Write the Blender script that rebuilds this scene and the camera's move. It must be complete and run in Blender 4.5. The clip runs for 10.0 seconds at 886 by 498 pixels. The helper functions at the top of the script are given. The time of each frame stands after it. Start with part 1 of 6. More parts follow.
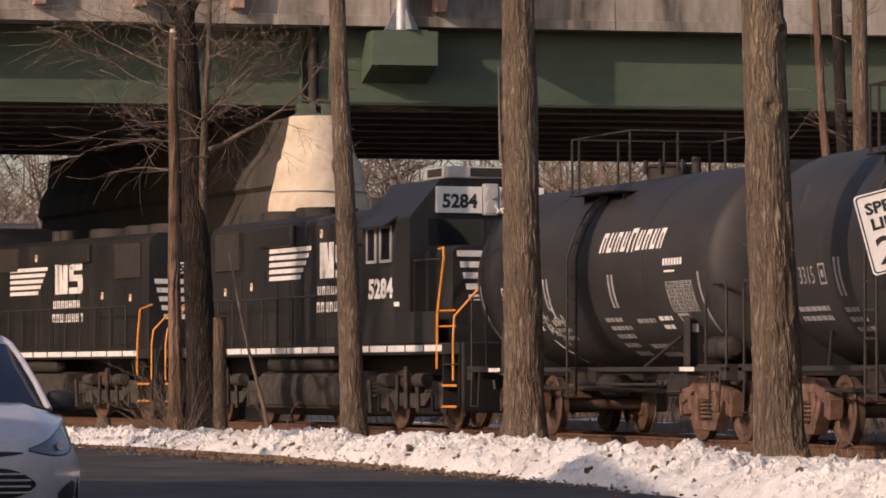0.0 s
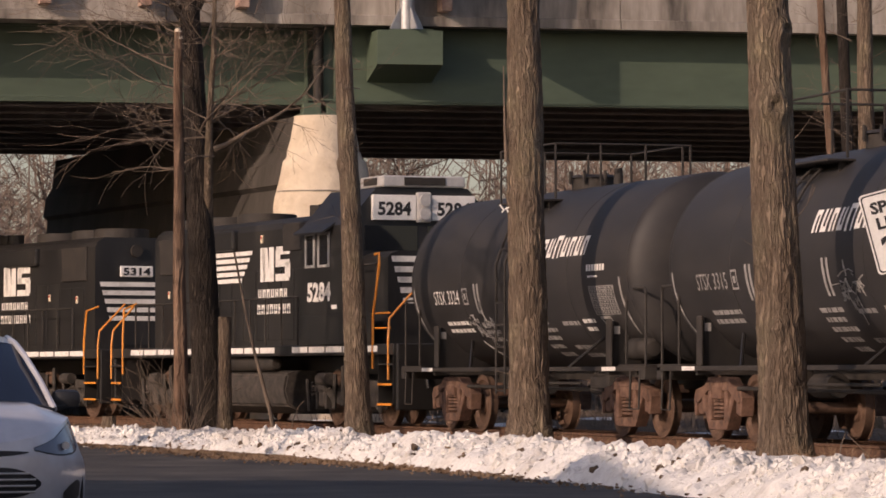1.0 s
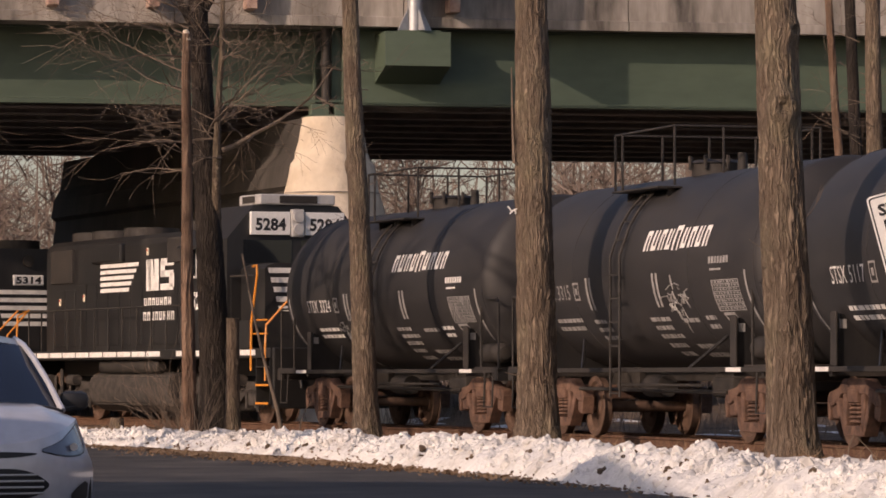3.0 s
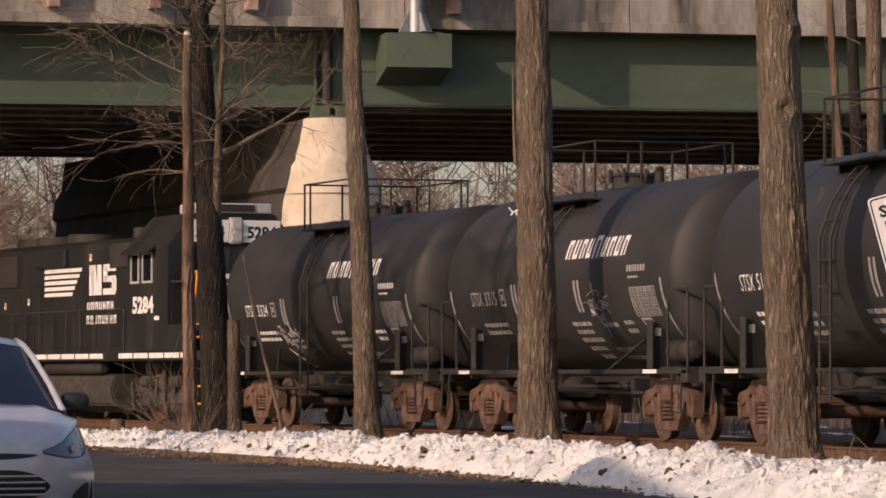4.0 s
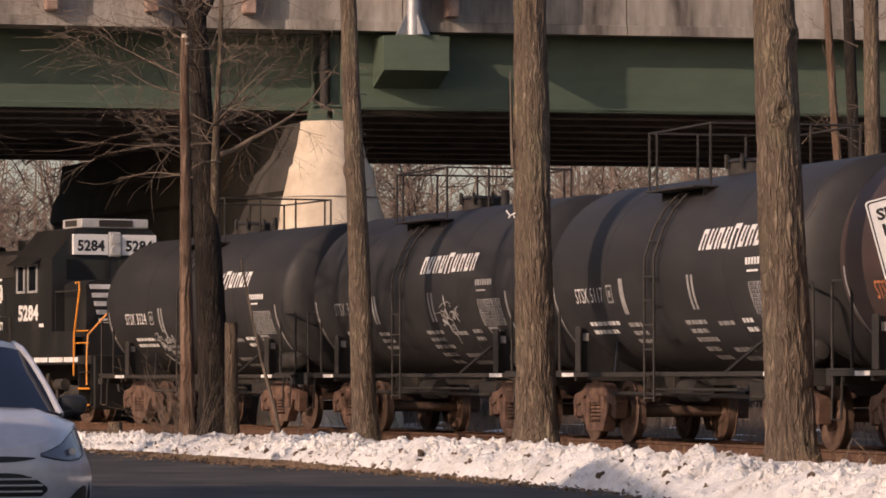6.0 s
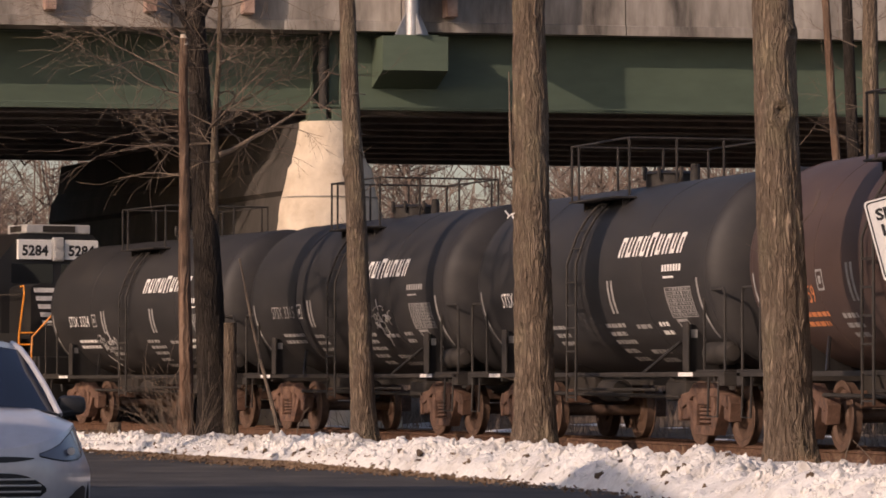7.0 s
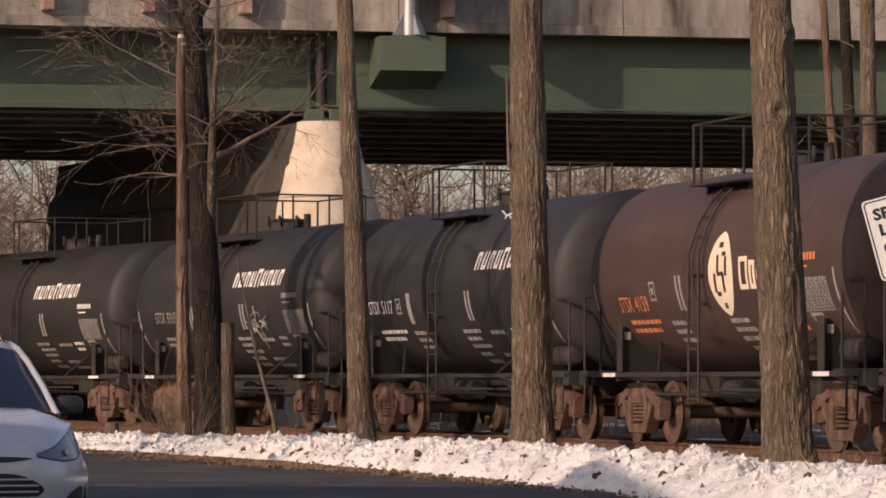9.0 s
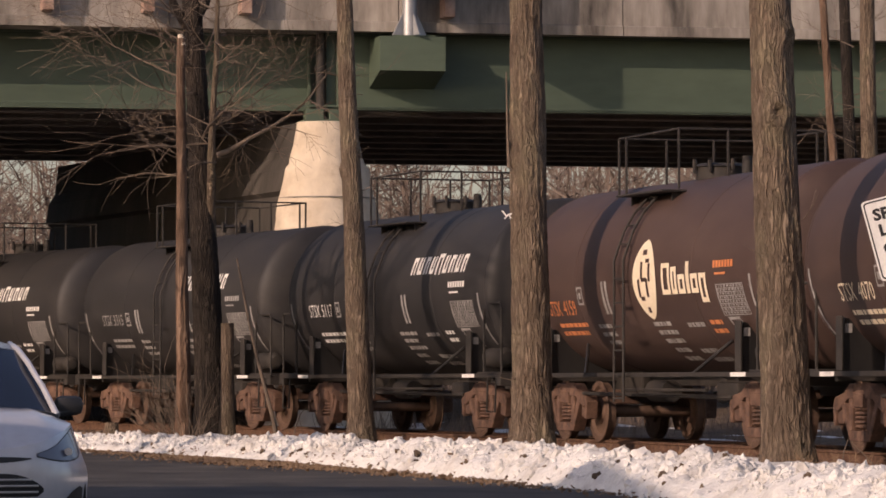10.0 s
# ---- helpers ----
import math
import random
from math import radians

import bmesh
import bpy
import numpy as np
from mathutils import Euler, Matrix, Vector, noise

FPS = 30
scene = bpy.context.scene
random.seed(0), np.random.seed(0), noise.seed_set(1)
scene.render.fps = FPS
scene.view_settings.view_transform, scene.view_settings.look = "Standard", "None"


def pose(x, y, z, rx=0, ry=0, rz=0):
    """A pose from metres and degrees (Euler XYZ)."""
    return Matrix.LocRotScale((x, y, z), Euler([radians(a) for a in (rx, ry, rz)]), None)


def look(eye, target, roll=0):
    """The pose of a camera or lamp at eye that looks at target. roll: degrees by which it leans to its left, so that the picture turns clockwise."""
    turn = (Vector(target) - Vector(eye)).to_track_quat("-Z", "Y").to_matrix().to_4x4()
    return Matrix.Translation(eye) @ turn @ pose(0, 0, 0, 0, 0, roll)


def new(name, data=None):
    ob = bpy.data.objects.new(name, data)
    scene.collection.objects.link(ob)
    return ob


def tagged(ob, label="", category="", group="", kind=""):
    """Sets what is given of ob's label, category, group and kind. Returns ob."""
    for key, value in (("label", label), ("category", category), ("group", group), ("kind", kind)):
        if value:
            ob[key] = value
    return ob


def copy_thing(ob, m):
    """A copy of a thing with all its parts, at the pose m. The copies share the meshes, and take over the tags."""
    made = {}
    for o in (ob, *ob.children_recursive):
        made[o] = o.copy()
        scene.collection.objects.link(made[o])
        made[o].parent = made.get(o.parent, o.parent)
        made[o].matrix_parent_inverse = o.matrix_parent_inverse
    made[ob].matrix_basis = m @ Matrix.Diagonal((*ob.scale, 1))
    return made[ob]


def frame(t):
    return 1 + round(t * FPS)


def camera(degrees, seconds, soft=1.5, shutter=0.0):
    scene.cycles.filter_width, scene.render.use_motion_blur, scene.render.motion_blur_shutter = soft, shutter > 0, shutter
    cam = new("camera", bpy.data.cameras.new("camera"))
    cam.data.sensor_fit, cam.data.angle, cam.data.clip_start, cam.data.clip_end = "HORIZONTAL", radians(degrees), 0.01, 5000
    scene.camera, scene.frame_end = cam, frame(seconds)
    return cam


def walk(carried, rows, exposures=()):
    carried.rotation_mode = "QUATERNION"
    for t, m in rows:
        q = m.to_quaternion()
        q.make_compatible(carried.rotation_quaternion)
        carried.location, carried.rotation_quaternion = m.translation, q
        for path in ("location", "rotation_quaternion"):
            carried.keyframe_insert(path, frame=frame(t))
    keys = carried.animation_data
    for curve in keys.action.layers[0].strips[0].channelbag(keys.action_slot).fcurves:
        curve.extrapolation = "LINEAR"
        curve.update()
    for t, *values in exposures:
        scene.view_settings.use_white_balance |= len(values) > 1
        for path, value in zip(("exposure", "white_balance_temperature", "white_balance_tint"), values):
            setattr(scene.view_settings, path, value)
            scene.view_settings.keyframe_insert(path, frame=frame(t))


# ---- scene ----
# ---------------------------------------------------------------- the track's line and the train's way
EYE = 1.265                                   # eye above the road
RAIL = 0.35                                   # rail top above the road
TX, TY, TPHI, TKAP = 3.570, 64.730, 1.2766, 0.00464


def track(s, w=0.0):
    """Place at s metres along the curved track, w metres off its axis on the road's side."""
    a = TPHI + TKAP * s * 0.5
    h = TKAP * s * 0.5
    c = s * (math.sin(h) / h if abs(h) > 1e-6 else 1.0)
    b = TPHI + TKAP * s
    return TX + c * math.cos(a) - w * math.sin(b), TY - c * math.sin(a) - w * math.cos(b)


def track_pose(s, w=0.0, z=0.0):
    x, y = track(s, w)
    return pose(x, y, z, 0, 0, -math.degrees(TPHI + TKAP * s))


def track_sw(x, y):
    """The reverse of track(): s and w of a place."""
    r = 1.0 / TKAP
    cx, cy = TX - r * math.sin(TPHI), TY - r * math.cos(TPHI)
    dx, dy = x - cx, y - cy
    return (math.atan2(dx, dy) - TPHI) * r, r - math.hypot(dx, dy)


def gone(t):
    """How far the train has rolled away along the track at t."""
    return -(3.8288 * t + 0.00377 * t * t - 0.001765 * t ** 3)


# ---------------------------------------------------------------- camera
PXF = 7256.7                                  # focal length over the width of 1568
cam = camera(12.332, 10.0, soft=1.7)
SWAY = ((0, -24.5, -5), (0.5, -20, -8), (1, -15.5, -6.2), (1.5, -10.7, -6), (2, -5.5, -6), (2.5, -3, -5), (4, 0.5, -1.3),
        (4.5, 0, 0), (5, -1.7, 1), (5.5, -3, 3), (7, -6, 4.3), (7.5, -7.5, 4), (8, -9, 3.4), (8.5, -9.8, 3.6),
        (9, -10.3, 4.5), (9.5, -10.2, 4.5), (10, -10.7, 4.8))
walk(cam, [(t, pose(0, 0, EYE, 90 + math.degrees(math.atan((231 + dy) / PXF)), 0, math.degrees(dx / PXF)))
           for t, dx, dy in SWAY], exposures=[(0, -0.14, 6850, 26), (10, -0.14, 6850, 26)])

# ---------------------------------------------------------------- sky and sun
SUN_AZ, SUN_EL = 226.0, 23.0                  # azimuth clockwise from +y, elevation
world = bpy.data.worlds.new("sky")
scene.world = world
world.use_nodes = True
wn = world.node_tree.nodes
sky = wn.new("ShaderNodeTexSky")
sky.sky_type, sky.sun_disc = "NISHITA", False
sky.sun_elevation, sky.sun_rotation = radians(SUN_EL), radians(SUN_AZ)
sky.air_density, sky.dust_density = 1.0, 2.0
world.node_tree.links.new(sky.outputs[0], wn["Background"].inputs[0])
wn["Background"].inputs[1].default_value = 0.132
sun = new("sun", bpy.data.lights.new("sun", "SUN"))
sun.data.energy, sun.data.angle, sun.data.color = 3.3, radians(0.55), (1.0, 0.82, 0.63)
sd = Vector((math.sin(radians(SUN_AZ)) * math.cos(radians(SUN_EL)), math.cos(radians(SUN_AZ)) * math.cos(radians(SUN_EL)), math.sin(radians(SUN_EL))))
sun.matrix_world = look((0, 0, 40), Vector((0, 0, 40)) - sd)


# ---------------------------------------------------------------- materials
def material(name, stops, scale=3.0, rough=0.8, metal=0.0, bump=0.3, bump_scale=None, detail=8.0, stretch=(1, 1, 1), spec=0.5, vary=0.0, coat=0.0, dist=0.02, rough_var=0.12):
    """Two scales of noise mix the colours in stops; bump relief; vary shifts the value from object to object."""
    m = bpy.data.materials.new(name)
    m.use_nodes = True
    nt = m.node_tree
    n, lk = nt.nodes, nt.links
    b = n["Principled BSDF"]
    co = n.new("ShaderNodeTexCoord")
    mp = n.new("ShaderNodeMapping")
    mp.inputs["Scale"].default_value = stretch
    lk.new(co.outputs["Object"], mp.inputs[0])
    big = n.new("ShaderNodeTexNoise")
    big.inputs["Scale"].default_value, big.inputs["Detail"].default_value, big.inputs["Roughness"].default_value = scale, detail, 0.62
    lk.new(mp.outputs[0], big.inputs[0])
    ramp = n.new("ShaderNodeValToRGB")
    lo, hi = 0.30, 0.70
    while len(ramp.color_ramp.elements) < len(stops):
        ramp.color_ramp.elements.new(0.5)
    for i, (e, c) in enumerate(zip(ramp.color_ramp.elements, stops)):
        e.position = lo + (hi - lo) * i / max(1, len(stops) - 1)
        e.color = (*c, 1)
    lk.new(big.outputs["Fac"], ramp.inputs[0])
    fine = n.new("ShaderNodeTexNoise")
    fine.inputs["Scale"].default_value, fine.inputs["Detail"].default_value = bump_scale or scale * 9, 6.0
    lk.new(mp.outputs[0], fine.inputs[0])
    hsv = n.new("ShaderNodeHueSaturation")
    mr = n.new("ShaderNodeMapRange")
    mr.inputs["To Min"].default_value, mr.inputs["To Max"].default_value = 0.82, 1.18
    lk.new(fine.outputs["Fac"], mr.inputs[0])
    val = mr.outputs[0]
    if vary:
        oi = n.new("ShaderNodeObjectInfo")
        mv = n.new("ShaderNodeMapRange")
        mv.inputs["To Min"].default_value, mv.inputs["To Max"].default_value = 1 - vary, 1 + vary
        lk.new(oi.outputs["Random"], mv.inputs[0])
        mu = n.new("ShaderNodeMath")
        mu.operation = "MULTIPLY"
        lk.new(mr.outputs[0], mu.inputs[0]), lk.new(mv.outputs[0], mu.inputs[1])
        val = mu.outputs[0]
    lk.new(val, hsv.inputs["Value"])
    lk.new(ramp.outputs[0], hsv.inputs["Color"])
    lk.new(hsv.outputs[0], b.inputs["Base Color"])
    rr = n.new("ShaderNodeMapRange")
    rr.inputs["To Min"].default_value, rr.inputs["To Max"].default_value = max(0.02, rough - rough_var), min(1, rough + rough_var)
    lk.new(big.outputs["Fac"], rr.inputs[0])
    lk.new(rr.outputs[0], b.inputs["Roughness"])
    b.inputs["Metallic"].default_value, b.inputs["Specular IOR Level"].default_value = metal, spec
    b.inputs["Coat Weight"].default_value = coat
    if bump:
        bp = n.new("ShaderNodeBump")
        bp.inputs["Strength"].default_value, bp.inputs["Distance"].default_value = bump, dist
        lk.new(fine.outputs["Fac"], bp.inputs["Height"])
        lk.new(bp.outputs[0], b.inputs["Normal"])
    return m


def plain_glass(name, colour, rough=0.05):
    m = bpy.data.materials.new(name)
    m.use_nodes = True
    b = m.node_tree.nodes["Principled BSDF"]
    b.inputs["Base Color"].default_value, b.inputs["Roughness"].default_value = (*colour, 1), rough
    b.inputs["Specular IOR Level"].default_value = 0.8
    return m


def bark_material(name, a, b2, c, cells=21.0, tall=0.12):
    """Furrowed bark: stretched cell ridges with deep dark furrows, moss flecks at a larger scale."""
    m = material(name, (a, b2, c), scale=2.2, rough=0.9, bump=0, spec=0.2, stretch=(1, 1, 0.5))
    nt = m.node_tree
    n, lk = nt.nodes, nt.links
    b = n["Principled BSDF"]
    co = n.new("ShaderNodeTexCoord")
    wob = n.new("ShaderNodeTexNoise")
    wob.inputs["Scale"].default_value = 3.0
    lk.new(co.outputs["Object"], wob.inputs[0])
    mix = n.new("ShaderNodeMix")
    mix.data_type = "VECTOR"
    mix.inputs["Factor"].default_value = 0.09
    lk.new(co.outputs["Object"], mix.inputs[4])
    lk.new(wob.outputs["Color"], mix.inputs[5])
    mp = n.new("ShaderNodeMapping")
    mp.inputs["Scale"].default_value = (cells, cells, cells * tall)
    lk.new(mix.outputs[1], mp.inputs[0])
    rg = n.new("ShaderNodeTexNoise")
    rg.inputs["Scale"].default_value, rg.inputs["Detail"].default_value, rg.inputs["Roughness"].default_value = 1.0, 3.0, 0.55
    rg.inputs["Distortion"].default_value = 0.6
    lk.new(mp.outputs[0], rg.inputs["Vector"])
    sb = n.new("ShaderNodeMath")
    sb.operation, sb.inputs[1].default_value = "SUBTRACT", 0.5
    ab = n.new("ShaderNodeMath")
    ab.operation = "ABSOLUTE"
    lk.new(rg.outputs["Fac"], sb.inputs[0]), lk.new(sb.outputs[0], ab.inputs[0])
    mr = n.new("ShaderNodeMapRange")
    mr.inputs["From Min"].default_value, mr.inputs["From Max"].default_value = 0.0, 0.185
    mr.inputs["To Min"].default_value = 0.1
    lk.new(ab.outputs[0], mr.inputs[0])
    old = b.inputs["Base Color"].links[0].from_socket
    mx = n.new("ShaderNodeMix")
    mx.data_type = "RGBA"
    mx.blend_type = "MULTIPLY"
    mx.inputs["Factor"].default_value = 0.6
    lk.new(old, mx.inputs[6]), lk.new(mr.outputs[0], mx.inputs[7])
    lk.new(mx.outputs[2], b.inputs["Base Color"])
    bp = n.new("ShaderNodeBump")
    bp.inputs["Strength"].default_value, bp.inputs["Distance"].default_value = 1.0, 0.05
    lk.new(mr.outputs[0], bp.inputs["Height"])
    lk.new(bp.outputs[0], b.inputs["Normal"])
    return m


M_BARK = bark_material("bark", (0.19, 0.135, 0.095), (0.29, 0.218, 0.158), (0.33, 0.27, 0.18))
M_BARK_DARK = bark_material("dark_bark", (0.035, 0.029, 0.026), (0.062, 0.05, 0.041), (0.09, 0.07, 0.056))
M_BARK_RED = bark_material("worn_bark", (0.17, 0.10, 0.065), (0.25, 0.16, 0.11), (0.30, 0.21, 0.15), 6.0, 0.08)
M_TWIG = material("twig", ((0.10, 0.075, 0.055), (0.20, 0.15, 0.11)), 2.5, 0.85, bump=0)
M_WOODS = material("far_woods", ((0.125, 0.092, 0.072), (0.235, 0.178, 0.14)), 0.4, 0.9, bump=0)
M_SNOW = material("snow", ((0.52, 0.49, 0.45), (0.72, 0.705, 0.67), (0.78, 0.77, 0.74)), 1.4, 0.75, bump=0.8, bump_scale=16, spec=0.3, dist=0.04)
M_ASPHALT = material("asphalt", ((0.010, 0.009, 0.0085), (0.036, 0.031, 0.027), (0.062, 0.054, 0.047), (0.10, 0.087, 0.074)), 1.1, 0.85, bump=0.5, bump_scale=24, stretch=(0.6, 0.45, 1))
M_GROUND = material("leaf_litter", ((0.06, 0.042, 0.028), (0.13, 0.09, 0.058), (0.21, 0.15, 0.095)), 2.2, 0.95, bump=1.0, bump_scale=22, dist=0.06)
M_BALLAST = material("ballast", ((0.10, 0.075, 0.06), (0.18, 0.135, 0.10), (0.26, 0.21, 0.17)), 9, 0.95, bump=1.0, bump_scale=30, dist=0.05)
M_RAIL = material("rusty_rail", ((0.06, 0.03, 0.018), (0.12, 0.062, 0.037), (0.18, 0.105, 0.065)), 8, 0.75, metal=0.2, bump=0.3)
M_TIE = material("tie_wood", ((0.05, 0.037, 0.03), (0.11, 0.08, 0.06)), 6, 0.9, bump=0.6, stretch=(4, 0.6, 4), vary=0.2)
M_CONC = material("bridge_concrete", ((0.05, 0.044, 0.038), (0.185, 0.165, 0.142), (0.30, 0.27, 0.235), (0.41, 0.375, 0.33)), 1.3, 0.88, bump=0.4, bump_scale=9, stretch=(1, 1, 0.22))
M_PIER = material("pier_concrete", ((0.36, 0.28, 0.20), (0.54, 0.45, 0.34), (0.62, 0.53, 0.41), (0.66, 0.57, 0.45)), 0.9, 0.88, bump=0.7, bump_scale=4, dist=0.08)
M_BRACKET = material("rusty_pink_paint", ((0.22, 0.12, 0.08), (0.36, 0.25, 0.20), (0.43, 0.32, 0.26)), 2.5, 0.8, bump=0.1)
# Deck shade on the pier walls is put into this darker concrete.
M_PIER_SHADE = material("shaded_concrete", ((0.030, 0.026, 0.022), (0.055, 0.048, 0.041), (0.085, 0.075, 0.065)), 0.8, 0.9, bump=0.5, bump_scale=8, stretch=(1, 1, 0.4))
M_GREEN = material("green_paint", ((0.058, 0.084, 0.058), (0.073, 0.104, 0.071), (0.083, 0.115, 0.079)), 0.5, 0.6, bump=0.08, stretch=(0.4, 1, 1.2))
M_STEEL_DARK = material("underside_steel", ((0.17, 0.16, 0.15), (0.34, 0.31, 0.28)), 1.5, 0.6, bump=0.2)
M_GALV = material("galvanised_steel", ((0.33, 0.34, 0.35), (0.46, 0.47, 0.48)), 3, 0.5, metal=0.7, bump=0.05)
M_BLACK = material("locomotive_black", ((0.013, 0.0125, 0.0125), (0.019, 0.018, 0.0175), (0.034, 0.031, 0.028)), 1.3, 0.45, bump=0.06, stretch=(1, 1, 0.4))
M_TRUCKGREY = material("dusty_truck_steel", ((0.016, 0.014, 0.012), (0.040, 0.034, 0.029), (0.08, 0.066, 0.055)), 5, 0.85, bump=0.4)
M_UNDER = material("underframe_black", ((0.014, 0.0125, 0.011), (0.040, 0.033, 0.027)), 3, 0.75, bump=0.2)
M_TANK = material("tank_black", ((0.020, 0.019, 0.019), (0.029, 0.027, 0.027), (0.042, 0.038, 0.035)), 0.9, 0.60, spec=0.38, bump=0.10, bump_scale=3, stretch=(0.5, 1, 1.2), dist=0.02)
M_BROWN = material("tank_brown", ((0.048, 0.029, 0.024), (0.068, 0.041, 0.033), (0.085, 0.054, 0.043)), 0.9, 0.60, spec=0.38, bump=0.10, bump_scale=3, stretch=(0.5, 1, 1.2), dist=0.02)
M_RUST = material("rusty_truck", ((0.045, 0.026, 0.019), (0.112, 0.061, 0.041), (0.185, 0.11, 0.076)), 6, 0.85, bump=0.4, vary=0.25)
M_WHEEL = material("wheel_steel", ((0.07, 0.042, 0.03), (0.18, 0.11, 0.075)), 5, 0.7, metal=0.3, bump=0.2)
M_WHITE = material("white_lettering", ((0.55, 0.53, 0.50), (0.76, 0.74, 0.70), (0.80, 0.78, 0.74)), 6, 0.6, bump=0)
M_GREYMARK = material("faded_lettering", ((0.20, 0.19, 0.18), (0.40, 0.385, 0.365)), 9, 0.7, bump=0)
M_ORANGEMARK = material("orange_lettering", ((0.55, 0.17, 0.06), (0.68, 0.25, 0.09)), 7, 0.65, bump=0)
M_CREAM = material("cream_badge", ((0.72, 0.60, 0.42), (0.82, 0.72, 0.55)), 5, 0.6, bump=0)
M_ORANGE = material("orange_handrail", ((0.62, 0.22, 0.02), (0.78, 0.30, 0.04)), 6, 0.5, bump=0)
M_GLASS = plain_glass("dark_glass", (0.012, 0.014, 0.017))
M_CARGLASS = plain_glass("windscreen_glass", (0.015, 0.022, 0.040), 0.04)
M_CARPAINT = material("silver_white_paint", ((0.56, 0.56, 0.58), (0.61, 0.61, 0.635)), 0.8, 0.30, metal=0.15, bump=0, coat=0.8, rough_var=0.03)
M_PLASTIC = material("black_plastic", ((0.014, 0.014, 0.015), (0.022, 0.022, 0.024)), 8, 0.55, bump=0.1)
M_LENS = plain_glass("headlamp_lens", (0.13, 0.14, 0.18), 0.08)
M_SIGN = material("sign_white", ((0.74, 0.73, 0.70), (0.80, 0.79, 0.76)), 3, 0.45, bump=0)
M_SIGNBLACK = material("sign_black", ((0.012, 0.012, 0.012), (0.02, 0.02, 0.02)), 3, 0.5, bump=0)
M_RUBBER = material("rubber", ((0.015, 0.015, 0.015), (0.03, 0.03, 0.03)), 9, 0.8, bump=0.2)
M_ALU = material("pale_metal", ((0.42, 0.41, 0.40), (0.55, 0.54, 0.52)), 4, 0.5, metal=0.2, bump=0.05)
M_RED = material("red_lens", ((0.35, 0.05, 0.03), (0.45, 0.08, 0.05)), 9, 0.3, bump=0)


# ---------------------------------------------------------------- mesh helpers
def part(name, bm, mat, parent=None, label="", m=None, smooth=False):
    """Link a bmesh as one mesh object under parent (or alone)."""
    me = bpy.data.meshes.new(name)
    bm.to_mesh(me)
    bm.free()
    me.materials.append(mat)
    if smooth:
        me.shade_smooth()
        me.set_sharp_from_angle(angle=radians(38))
    ob = new(name, me)
    if parent:
        ob.parent = parent
    if m is not None:
        ob.matrix_basis = m
    if label:
        tagged(ob, label)
    return ob


def empty(name, label, category, group="", kind="", m=None):
    ob = new(name)
    ob.empty_display_size = 0.3
    if m is not None:
        ob.matrix_basis = m
    return tagged(ob, label, category, group, kind)


def bx(bm, x0, x1, y0, y1, z0, z1, bevel=0.0):
    """A box between those limits, its edges bevelled."""
    r = bmesh.ops.create_cube(bm, size=1.0, matrix=Matrix.Translation(((x0 + x1) / 2, (y0 + y1) / 2, (z0 + z1) / 2)) @ Matrix.Diagonal((abs(x1 - x0), abs(y1 - y0), abs(z1 - z0), 1)))
    if bevel:
        ed = {e for v in r["verts"] for e in v.link_edges}
        bmesh.ops.bevel(bm, geom=list(ed), offset=bevel, segments=2, affect="EDGES", profile=0.5)
    return bm


def rod(bm, p0, p1, r0, r1=None, seg=8, caps=True):
    """A round bar from p0 to p1."""
    p0, p1 = Vector(p0), Vector(p1)
    d = p1 - p0
    q = d.to_track_quat("Z", "Y").to_matrix().to_4x4()
    bmesh.ops.create_cone(bm, cap_ends=caps, segments=seg, radius1=r0, radius2=r0 if r1 is None else r1, depth=d.length,
                          matrix=Matrix.Translation((p0 + p1) / 2) @ q)
    return bm


def tube(bm, pts, radii, seg=6):
    """A tapering tube along pts, one ring of verts at each."""
    pts = [Vector(p) for p in pts]
    rings = []
    side = None
    for i, p in enumerate(pts):
        d = (pts[min(i + 1, len(pts) - 1)] - pts[max(i - 1, 0)]).normalized()
        if side is None:
            side = d.orthogonal().normalized()
        side = (side - d * side.dot(d)).normalized()
        up = d.cross(side)
        r = radii[i] if hasattr(radii, "__len__") else radii
        rings.append([bm.verts.new(p + (side * math.cos(k * math.tau / seg) + up * math.sin(k * math.tau / seg)) * r) for k in range(seg)])
    for a, b in zip(rings, rings[1:]):
        for k in range(seg):
            bm.faces.new((a[k], a[(k + 1) % seg], b[(k + 1) % seg], b[k]))
    bm.faces.new(rings[0][::-1])
    bm.faces.new(rings[-1])
    return bm


def lathe(bm, profile, seg=48):
    """Turn (x, r) pairs round the x axis."""
    rings = []
    for x, r in profile:
        if r < 1e-4:
            rings.append([bm.verts.new((x, 0, 0))])
        else:
            rings.append([bm.verts.new((x, r * math.sin(k * math.tau / seg), r * math.cos(k * math.tau / seg))) for k in range(seg)])
    for a, b in zip(rings, rings[1:]):
        for k in range(seg):
            j = (k + 1) % seg
            f = [a[k % len(a)], a[j % len(a)], b[j % len(b)], b[k % len(b)]]
            f = list(dict.fromkeys(f))
            if len(f) > 2:
                bm.faces.new(f)
    bmesh.ops.recalc_face_normals(bm, faces=bm.faces)
    return bm


def prism(bm, outline, y0, y1):
    """An outline of (x, z) pairs pushed from y0 to y1."""
    a = [bm.verts.new((x, y0, z)) for x, z in outline]
    b = [bm.verts.new((x, y1, z)) for x, z in outline]
    bm.faces.new(a)
    bm.faces.new(b[::-1])
    for i in range(len(a)):
        j = (i + 1) % len(a)
        bm.faces.new((a[j], a[i], b[i], b[j]))
    bmesh.ops.recalc_face_normals(bm, faces=bm.faces)
    return bm


